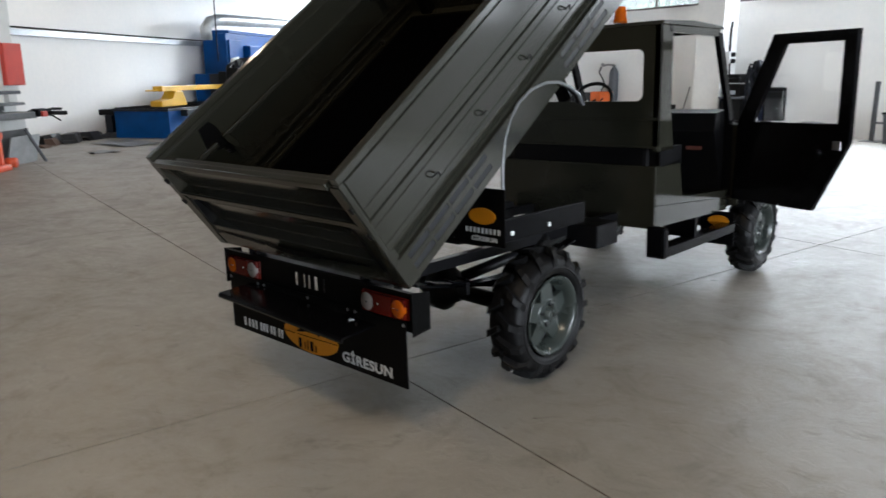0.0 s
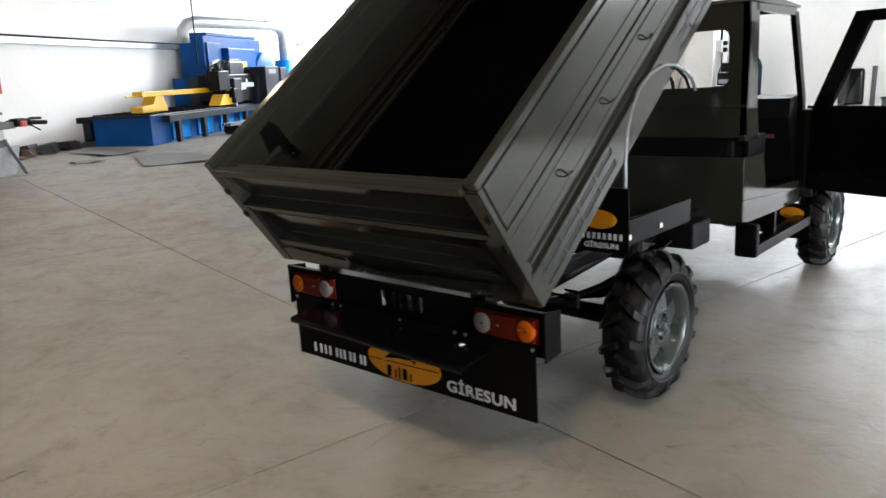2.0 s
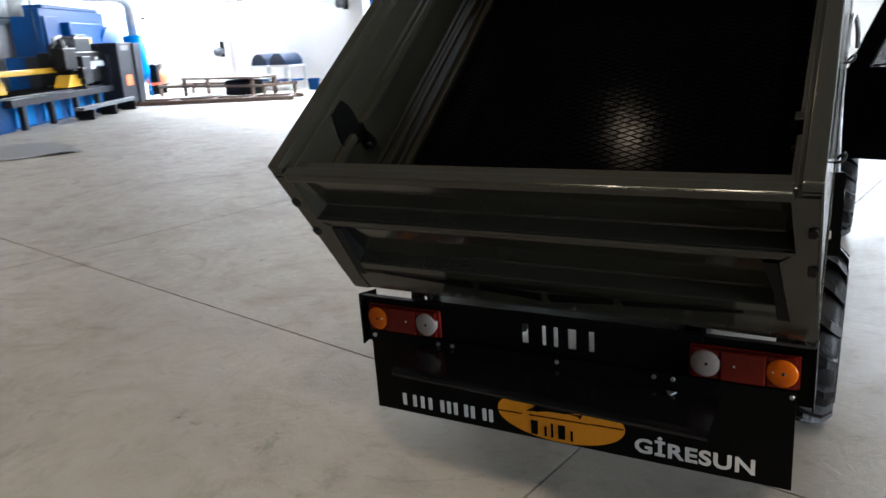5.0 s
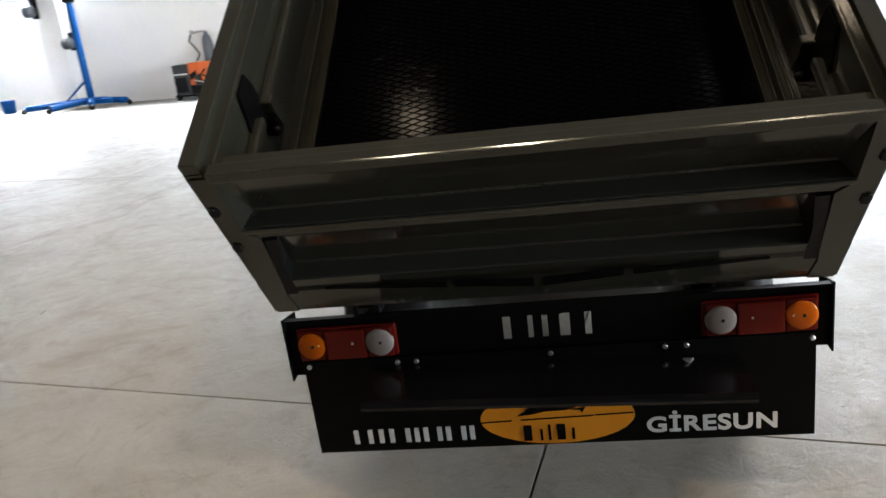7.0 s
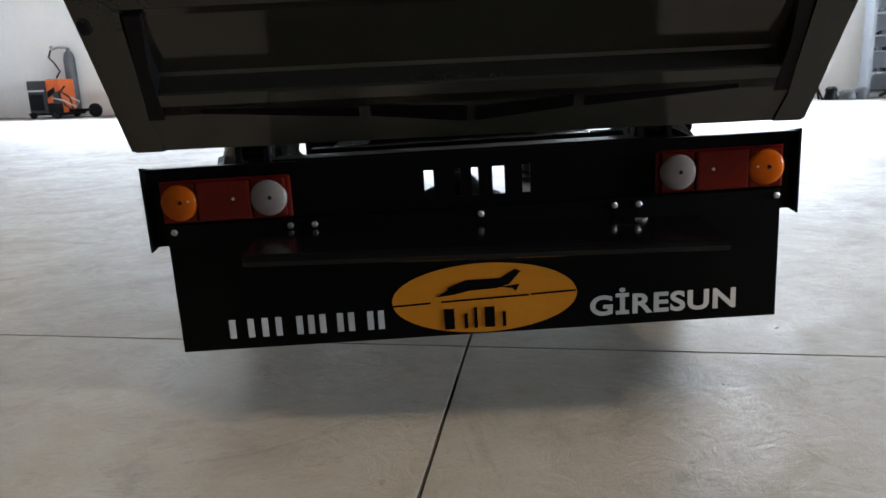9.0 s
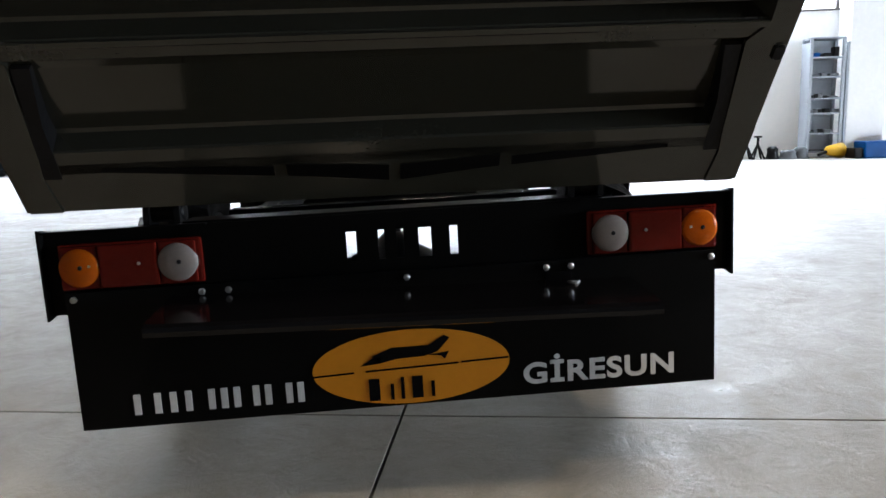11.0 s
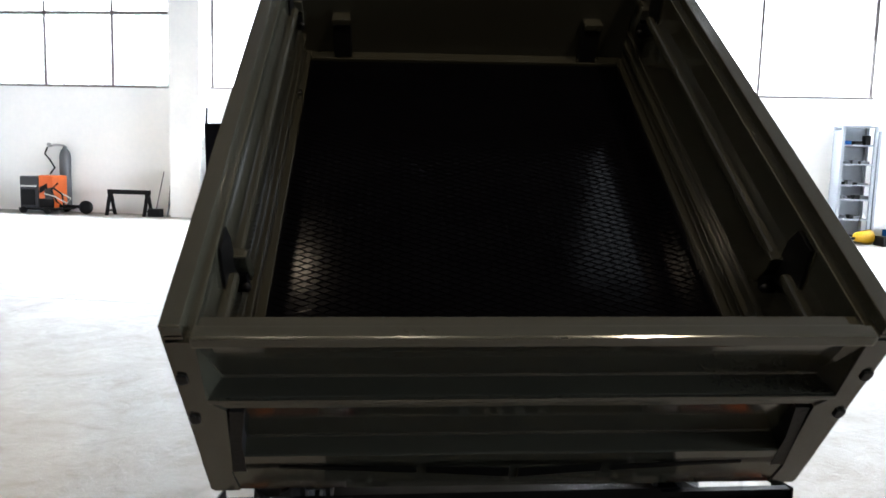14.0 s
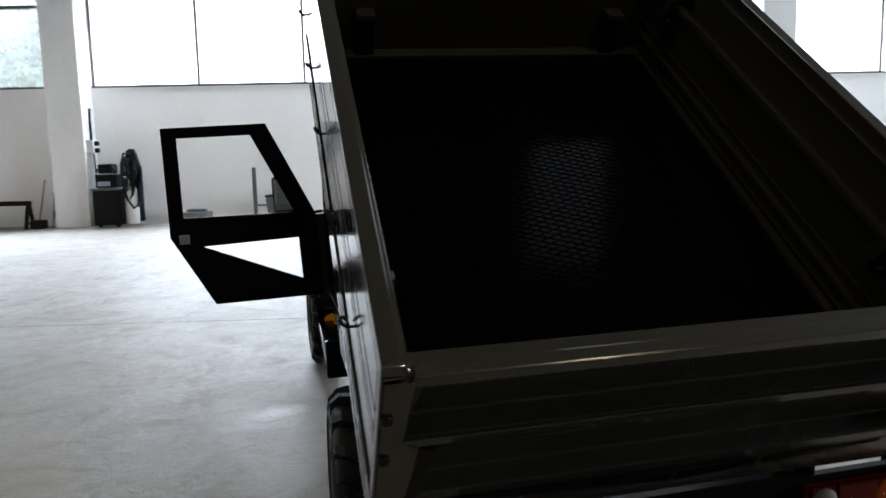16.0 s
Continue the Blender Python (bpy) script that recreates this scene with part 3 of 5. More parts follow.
def wheel(truck, x, y, s, steer=0.0):
    """Tractor-tread tyre on a pressed rim. s: +1 for the side whose outer face looks towards +x."""
    m = pose(x, y, HUB_Z, 0, 0, steer + (0 if s > 0 else 180))
    w = 0.10
    prof = [(-0.075, 0.215), (-0.095, 0.225), (-w, 0.255), (-w + 0.006, 0.285), (-0.075, 0.308), (0, 0.320), (0.075, 0.308), (w - 0.006, 0.285), (w, 0.255), (0.095, 0.225), (0.075, 0.215)]
    bm = lathe(prof, 48, "x", False)
    tyre = part("wheel", bm, RUBBER, truck, "black rubber tyre with chevron tractor tread", m, True)
    # chevron lugs
    bm = bmesh.new()
    n = 16
    for k in range(n):
        for side in (-1, 1):
            a0 = 2 * math.pi * (k + (0.5 if side > 0 else 0)) / n
            cs = []
            for t in (0.0, 0.35, 0.7, 1.0):
                xx = side * (-0.006 + t * 0.106)
                ang = a0 + t * 0.20
                rt = 0.348 - 0.016 * max(0, t - 0.4) / 0.6
                rb = 0.305 if t < 0.9 else 0.262
                if t == 1.0:
                    rt = 0.306
                wd = 0.060 + 0.012 * t
                cs.append((xx, ang, rt, rb, wd))
            rings = []
            for xx, ang, rt, rb, wd in cs:
                ring = []
                for da, r in ((-wd, rb), (-wd * 0.72, rt), (wd * 0.72, rt), (wd, rb)):
                    ring.append(bm.verts.new((xx, r * math.cos(ang + da), r * math.sin(ang + da))))
                rings.append(ring)
            for a, b in zip(rings[:-1], rings[1:]):
                for q in range(3):
                    bm.faces.new((a[q], a[q + 1], b[q + 1], b[q]))
            bm.faces.new(rings[0])
            bm.faces.new(rings[-1])
    part("tread", bm, RUBBER, tyre)
    part("sidewall_rib", lathe([(w - 0.006, 0.245), (w + 0.004, 0.25), (w + 0.004, 0.256), (w - 0.006, 0.262)], 48, "x", False), RUBBER, tyre, "", None, True)
    prof = [(-0.08, 0.19), (-0.09, 0.216), (-0.08, 0.216), (-0.065, 0.195), (0.05, 0.182), (0.075, 0.190), (0.088, 0.205), (0.094, 0.210), (0.098, 0.205), (0.088, 0.190), (0.060, 0.172), (0.03, 0.168), (0.02, 0.158)]
    rim = part("rim", lathe(prof, 48, "x", False), RIM, tyre, "grey-green pressed steel rim", None, True)
    part("rim_back", lathe([(0.0, 0.176), (0.006, 0.176), (0.006, 0.06)], 32, "x", True), SATIN, tyre)
    # five tapering spokes, dished
    for k in range(5):
        a = 2 * math.pi * k / 5 + 0.35
        bm = bmesh.new()
        for lo, hi, w0, w1, z0, z1 in ((0.050, 0.168, 0.120, 0.038, 0.058, 0.044),):
            c, s_ = math.cos(a), math.sin(a)
            def P(rad, t, xx):
                return bm.verts.new((xx, rad * c - t * s_, rad * s_ + t * c))
            f = [P(lo, -w0 * 0.5, z0), P(lo, w0 * 0.5, z0), P(hi, w1, z1), P(hi, -w1, z1)]
            b = [P(lo, -w0 * 0.5, z0 - 0.03), P(lo, w0 * 0.5, z0 - 0.03), P(hi, w1 * 1.1, z1 - 0.03), P(hi, -w1 * 1.1, z1 - 0.03)]
            bm.faces.new(f), bm.faces.new(b)
            for i in range(4):
                bm.faces.new((f[i], f[(i + 1) % 4], b[(i + 1) % 4], b[i]))
        part("spoke", bm, RIM, tyre)
    part("hub", lathe([(0.01, 0.086), (0.052, 0.084), (0.058, 0.078), (0.058, 0.058), (0.052, 0.054), (0.056, 0.066), (0.056, 0.038), (0.044, 0.034), (0.044, 0.026), (0.075, 0.024), (0.078, 0.018)], 28, "x"), RIM, tyre, "", None, True)
    for k in range(4):
        a = 2 * math.pi * (k + 0.5) / 4 + 0.5
        part("wheel_nut", lathe([(0.05, 0.010), (0.068, 0.010), (0.070, 0.007)], 6, "x"), SATIN, tyre, "", pose(0, 0.053 * math.cos(a), 0.053 * math.sin(a)))
    return tyre


def tail_lamp(truck, s):
    """Three-part lamp: white reverse lens inside, red in the middle, amber outside, on a wedge-shaped black bracket."""
    br = part("lamp_bracket", box(*sorted((0.400 * s, 0.738 * s)), 0.022, 0.027, 0.470, 0.650, 0.001), FLAPBLACK, truck, "black folded sheet lamp bracket", BODY)
    part("bracket_side", prism([(0.0, 0.462), (0.0, 0.655), (0.105, 0.640), (0.105, 0.475)], "x", *sorted((0.7385 * s, 0.7435 * s))), FLAPBLACK, br)
    part("bracket_lip", box(*sorted((0.400 * s, 0.738 * s)), 0.002, 0.0218, 0.646, 0.650), FLAPBLACK, br)
    lamp = part("tail_lamp", box(*sorted((0.414 * s, 0.708 * s)), 0.006, 0.0215, 0.524, 0.622, 0.006), LENS_RED, truck, "tail lamp with white, red and amber lenses", BODY)
    a, b = sorted((0.502 * s, 0.622 * s))
    part("red_lens", box(a, b, -0.012, 0.008, 0.528, 0.618, 0.006), LENS_RED, lamp, "ribbed red lens")
    for cx, mt, nm in ((0.462, LENS_CLEAR, "white_lens"), (0.662, LENS_AMBER, "amber_lens")):
        f = 1.04
        bm = lathe([(0.008, 0.039 * f), (-0.009, 0.039 * f), (-0.013, 0.034 * f), (-0.015, 0.018 * f), (-0.016, 0.001)], 28, "y")
        part(nm, bm, mt, lamp, "", pose(cx * s, 0, 0.573), True)
        c, d = sorted(((cx - 0.038) * s, (cx + 0.038) * s))
        part("lens_cell", box(c, d, -0.008, 0.008, 0.528, 0.618, 0.005), LENS_RED, lamp)
        part("bulb", lathe([(-0.0185, 0.001), (-0.018, 0.004), (-0.014, 0.006)], 10, "y"), SATIN, lamp, "", pose(cx * s + 0.004, 0, 0.574))
    for cx in (0.54, 0.64):
        part("lens_screw", lathe([(-0.015, 0.003), (-0.010, 0.004)], 8, "y"), STEEL, lamp, "", pose(cx * s, 0, 0.576))
    return lamp


def rear_flap(truck):
    flap = part("mud_flap", box(-0.70, 0.70, -0.002, 0.004, 0.218, 0.52), FLAPBLACK, truck, "wide black rear mud flap with white lettering and an amber badge", BODY)
    # ledge that stands out from the flap, with a rolled front edge
    shelf = part("ledge", prism([(-0.002, 0.486), (-0.190, 0.474), (-0.199, 0.468), (-0.202, 0.460), (-0.199, 0.450), (-0.191, 0.447), (-0.186, 0.453), (-0.186, 0.464), (-0.002, 0.478)], "x", -0.487, 0.507), LEDGEBLACK, flap, "glossy black ledge across the flap")
    part("ledge_tab", prism([(0.358, -0.024), (0.388, -0.024), (0.376, -0.044), (0.370, -0.044)], "z", 0.4815, 0.4885, 0.001), STEEL, shelf, "small bright steel tab on the ledge")
    shelf.matrix_local = pose(0, 0, 0.463) @ pose(0, 0, 0, 0, 1.6, 0) @ pose(0, 0, -0.463)
    # badge: amber oval with two dark bars and a plain dark shape
    badge = part("badge", prism([(0.012 + 0.217 * math.cos(2 * math.pi * k / 48), 0.306 + 0.084 * math.sin(2 * math.pi * k / 48)) for k in range(48)], "y", -0.0045, -0.002), AMBERFILM, flap, "amber oval badge")
    y0, y1 = -0.0065, -0.0045
    for pts in ([(-0.205, 0.296), (-0.115, 0.299), (-0.115, 0.303), (-0.205, 0.300)], [(0.12, 0.306), (0.226, 0.309), (0.226, 0.313), (0.12, 0.310)], [(-0.09, 0.300), (0.115, 0.305), (0.115, 0.309), (-0.09, 0.304)],
                [(-0.075, 0.335), (-0.03, 0.352), (0.05, 0.352), (0.085, 0.372), (0.098, 0.366), (0.07, 0.336), (0.04, 0.328), (-0.02, 0.326), (-0.06, 0.318)],
                [(-0.10, 0.315), (-0.06, 0.318), (-0.05, 0.334), (-0.075, 0.33)], [(0.05, 0.33), (0.095, 0.335), (0.085, 0.318), (0.078, 0.326)]):
        part("badge_mark", prism(pts, "y", y0, y1), BLACK, flap)
    for x0, w, h in ((-0.085, 0.03, 0.05), (-0.038, 0.010, 0.036), (-0.015, 0.010, 0.05), (0.010, 0.030, 0.05), (0.052, 0.010, 0.036)):
        part("badge_mark", box(x0, x0 + w * 0.8, y0, y1, 0.234, 0.234 + h), BLACK, flap)
    # number written as plain bars
    for x in (-0.588, -0.545, -0.512, -0.480, -0.431, -0.404, -0.377, -0.336, -0.310, -0.265, -0.240):
        part("number_bar", box(x, x + 0.014, -0.0045, -0.002, 0.245, 0.290), WHITE, flap, "plain white bar")
    lettering("G\u0130RESUN", 0.066, WHITE, flap, pose(0.433, -0.003, 0.245, 90, 0, 0) @ Matrix.Diagonal((1.19, 1, 1, 1)), "white capital lettering", 0.0018)
    for x in (-0.683, -0.42, -0.365, 0.013, 0.318, 0.373, 0.69):
        part("bolt", lathe([(-0.001, 0.0075), (-0.006, 0.0075), (-0.0075, 0.005)], 6, "y"), STEEL, flap, "zinc bolt head", pose(x, -0.002, 0.506))
    return flap


def name_plate(truck):
    """Black plate between the lamps, pierced by a row of slots, with a mounting angle above."""
    xs = [-0.112, -0.090, -0.043, -0.029, -0.004, 0.012, 0.044, 0.072, 0.112, 0.130]
    bm = bmesh.new()
    add_box(bm, -0.45, 0.45, 0.016, 0.022, 0.478, 0.546)
    add_box(bm, -0.45, 0.45, 0.016, 0.022, 0.614, 0.648)
    edges = [-0.45] + xs + [0.45]
    for a, b in zip(edges[::2], edges[1::2]):
        add_box(bm, a, b, 0.016, 0.022, 0.546, 0.614)
    plate = part("name_plate", bm, FLAPBLACK, truck, "black rear plate pierced by a row of plain slots", BODY)
    part("plate_flange", box(-0.45, 0.45, 0.016, 0.10, 0.648, 0.654, 0.001), FLAPBLACK, plate)
    for s in (-1, 1):
        br = part("flap_bracket", box(0.345 * s - 0.03, 0.345 * s + 0.03, -0.006, 0.03, 0.462, 0.496, 0.002), BLACK, truck, "small black flap bracket", BODY)
        part("bracket_tab", prism([(0.345 * s - 0.014, 0.452), (0.345 * s + 0.014, 0.452), (0.345 * s + 0.008, 0.462), (0.345 * s - 0.008, 0.462)], "y", -0.006, -0.002), STEEL, br, "bright tab")
    return plate


def chassis(truck):
    for s in (-1, 1):
        part("chassis_rail", box(*sorted((0.32 * s, 0.37 * s)), 0.06, 4.2, 0.580, 0.636, 0.004), SATIN, truck, "", BODY)
        hx = -0.495 if s < 0 else 0.420
        knuckle = part("hinge_knuckle", lathe([(-0.042, 0.012), (-0.042, 0.020), (0.042, 0.020), (0.042, 0.012)], 16, "x"), SATIN, truck, "greased steel hinge pin", BODY @ pose(hx, 0.06, 0.672), True)
        for dx in (-0.032, 0.032):
            part("hinge_cheek", prism(arc(0, 0, 0.034, 0, 180, 10) + [(-0.034, -0.075), (0.034, -0.075)], "x", dx - 0.006, dx + 0.006), SATIN, knuckle)
        # leaf spring over the rear axle
        for k in range(4):
            L = 0.52 - 0.09 * k
            path = [(0.48 * s, 0.90 + L * 1.25 * t, 0.600 - 0.012 * k - 0.09 * (1 - t * t)) for t in (-1, -0.66, -0.33, 0, 0.33, 0.66, 1)]
            bm = bmesh.new()
            for p, q in zip(path[:-1], path[1:]):
                v = [bm.verts.new((c[0] + dx, c[1], c[2] + dz)) for c in (p, q) for dx, dz in ((-0.03, 0), (0.03, 0), (0.03, 0.01), (-0.03, 0.01))]
                for f in ((0, 1, 5, 4), (1, 2, 6, 5), (2, 3, 7, 6), (3, 0, 4, 7)):
                    bm.faces.new([v[i] for i in f])
            part("spring_leaf", bm, BLACK, truck)
        for y, z in ((0.60, 0.508), (1.20, 0.508)):
            part("spring_clamp", box(*sorted((0.445 * s, 0.515 * s)), y - 0.012, y + 0.012, z - 0.02, z + 0.042, 0.003), SATIN, truck)
        part("lamp_arm", box(*sorted((0.37 * s, 0.66 * s)), 0.12, 0.16, 0.50, 0.55, 0.004), SATIN, truck, "", BODY)
        part("shock_absorber", tube([(0.42 * s, 1.04, 0.36), (0.36 * s, 1.46, 0.62)], 0.026, 12), SATIN, truck, "", None, True)
    part("rear_beam", box(-0.38, 0.39, 0.05, 0.13, 0.605, 0.640, 0.004), BLACK, truck, "black rear cross beam", BODY)
    part("rear_beam", box(-0.40, 0.405, 0.24, 0.30, 0.612, 0.652, 0.004), BLACK, truck, "black rear cross beam", BODY)
    part("cross_member", box(-0.40, 0.40, 1.40, 1.46, 0.50, 0.60, 0.005), SATIN, truck, "", BODY)
    for y in (0.962, 3.82):
        part("axle", tube([(-0.64, y, HUB_Z), (-0.2, y, HUB_Z), (0.2, y, HUB_Z), (0.64, y, HUB_Z)], 0.045, 16), SATIN, truck, "", None, True)
        part("differential", lathe([(-0.15, 0.05), (-0.08, 0.085), (-0.035, 0.13), (0.035, 0.13), (0.08, 0.085), (0.15, 0.05)], 24, "x"), SATIN, truck, "", pose(0, y, HUB_Z), True)
    part("propeller_shaft", tube([(0, 1.05, 0.37), (0, 2.6, 0.48)], 0.035, 14), SATIN, truck, "", None, True)
    # tipping ram
    part("ram_cylinder", tube([(0, 1.25, 0.60), (0, 1.16, 1.10)], 0.055, 18), SATIN, truck, "", BODY, True)
    part("ram_rod", tube([(0, 1.16, 1.10), (0, 1.11, 1.36)], 0.032, 14), STEEL, truck, "bright ram rod", BODY, True)
    # wheel-arch box over the rear wheel, with its own small flap
    for s in (-1, 1):
        arch = part("rear_wing", box(*sorted((0.68 * s, 0.70 * s)), 0.60, 1.36, 0.748, 0.862, 0.004), BLACK, truck, "black steel side rail above the rear wheel", BODY)
        part("wing_top", box(*sorted((0.42 * s, 0.66 * s)), 0.60, 1.40, 0.745, 0.755), FLAPBLACK, arch)
        for y in (0.725, 1.03):
            part("bolt_hole", box(*sorted((0.699 * s, 0.7025 * s)), y - 0.012, y + 0.012, 0.775, 0.798, 0.004), GREYPAINT, arch, "small pale plug at a bolt hole")
        fx, wide = (0.632, 0.768) if s > 0 else (-0.565, 0.69)
        small = part("mud_flap", box(*sorted((0.45 * s, wide * s)), 0.585, 0.592, 0.745, 1.02), FLAPBLACK, truck, "small black mud flap with an amber badge", BODY)
        part("badge", prism([(fx + 0.082 * math.cos(2 * math.pi * k / 32), 0.885 + 0.040 * math.sin(2 * math.pi * k / 32)) for k in range(32)], "y", 0.5825, 0.585), AMBERFILM, small, "amber oval badge")
        for k in range(9):
            part("number_bar", box(fx - 0.105 + 0.025 * k, fx - 0.093 + 0.025 * k, 0.5825, 0.585, 0.802, 0.828), WHITE, small)
        lettering("G\u0130RESUN", 0.030, WHITE, small, pose(fx + 0.01, 0.584, 0.765, 90, 0, 0) @ Matrix.Diagonal((1.2, 1, 1, 1)), "", 0.001)
        # grab hoop that rises from the wing and bends forward
        hoop = [(0.745 * s, 0.60, 0.865), (0.745 * s, 0.60, 1.0), (0.742 * s, 0.605, 1.13), (0.74 * s, 0.625, 1.25), (0.74 * s, 0.665, 1.335), (0.742 * s, 0.73, 1.41), (0.745 * s, 0.82, 1.465),
                (0.75 * s, 0.93, 1.495), (0.755 * s, 1.03, 1.495), (0.76 * s, 1.12, 1.47), (0.765 * s, 1.19, 1.43), (0.765 * s, 1.23, 1.38)]
        if s > 0:
            part("hose", tube(hoop, 0.0085, 10), HOSEGREY, truck, "grey hose that arches up from the wing", BODY, True)
            part("hose", tube([(x - 0.032, y + 0.012, z + 0.004) for x, y, z in hoop[3:]], 0.008, 8), SATIN, truck, "", BODY, True)
    # boxes and tank hung under the frame
    part("battery_box", box(0.36, 0.58, 1.68, 1.92, 0.52, 0.66, 0.012), SATIN, truck, "black battery box", BODY)
    part("fuel_tank", box(-0.62, -0.36, 1.5, 2.1, 0.45, 0.68, 0.03), SATIN, truck, "", BODY)
    for s in (-1, 1):
        step = part("side_step", box(*sorted((0.62 * s, 0.72 * s)), 2.30, 3.36, 0.372, 0.440, 0.006), BLACK, truck, "black box-section side step", BODY)
        part("step_bracket", box(*sorted((0.60 * s, 0.73 * s)), 2.23, 2.30, 0.370, 0.575, 0.02), BLACK, step)
        part("step_hanger", box(*sorted((0.40 * s, 0.62 * s)), 2.9, 2.94, 0.39, 0.55, 0.004), BLACK, step)
        fl = part("mud_flap", box(*sorted((0.46 * s, 0.72 * s)), 3.34, 3.347, 0.27, 0.52), BLACK, truck, "small black mud flap with an amber badge", BODY)
        part("badge", prism([(0.60 * s + 0.08 * math.cos(2 * math.pi * k / 24), 0.45 + 0.04 * math.sin(2 * math.pi * k / 24)) for k in range(24)], "y", 3.337, 3.34), AMBERFILM, fl)


def door(truck, s):
    """Cab door swung open on its front hinges: window frame, glass, lower panel, lock and mirror."""
    ang = 66 if s > 0 else 84          # degrees between the door and the cab's side
    hinge = Vector((0.665 * s, 3.43, 0))
    # local x from the hinge outwards, y through the door
    rz = 0 - (90 - ang) if s > 0 else 180 + (90 - ang)
    m = BODY @ pose(hinge.x, hinge.y, 0, 0, 0, rz) @ Matrix.Diagonal((1.055, 1, 1, 1))
    a, b = -0.018, 0.018
    d = thing("cab_door", m, "open black cab door with clear window", "door")
    d.parent = truck
    d.matrix_local = m
    for pts in ([(0.29, 1.775), (0.90, 1.765), (0.815, 1.70), (0.385, 1.705)], [(0.90, 1.765), (0.90, 1.075), (0.815, 1.195), (0.815, 1.70)],
                [(0.02, 1.17), (0.29, 1.775), (0.385, 1.705), (0.15, 1.185)]):
        part("window_frame", prism(pts, "y", a, b), BLACK, d)
    part("waist_panel", prism([(0.02, 1.17), (0.15, 1.185), (0.815, 1.195), (0.90, 1.075), (0.72, 1.005), (0.012, 1.02)], "y", a, b), BLACK, d)
    part("hinge_post", prism([(0.0, 0.615), (0.012, 1.02), (0.135, 1.02), (0.125, 0.735)], "y", a, b), BLACK, d)
    part("lower_panel", prism([(0.0, 0.615), (0.125, 0.735), (0.72, 1.005), (0.90, 1.075), (0.67, 0.62)], "y", a, b), BLACK, d)
    if s > 0:
        part("door_card", prism([(0.125, 0.725), (0.735, 1.0), (0.135, 1.03)], "y", -0.008, 0.008), BLACK, d, "black door card")
    glass = part("window_glass", prism([(0.145, 1.18), (0.82, 1.19), (0.82, 1.705), (0.38, 1.71)], "y", -0.003, 0.003), GLASS, d, "clear window glass")
    glass.visible_shadow = False
    lock = part("lock", box(0.80, 0.855, -0.03, -0.018, 1.03, 1.085, 0.004) if s > 0 else box(0.79, 0.85, 0.018, 0.03, 1.03, 1.09, 0.004), STEEL, d, "zinc door lock")
    return d


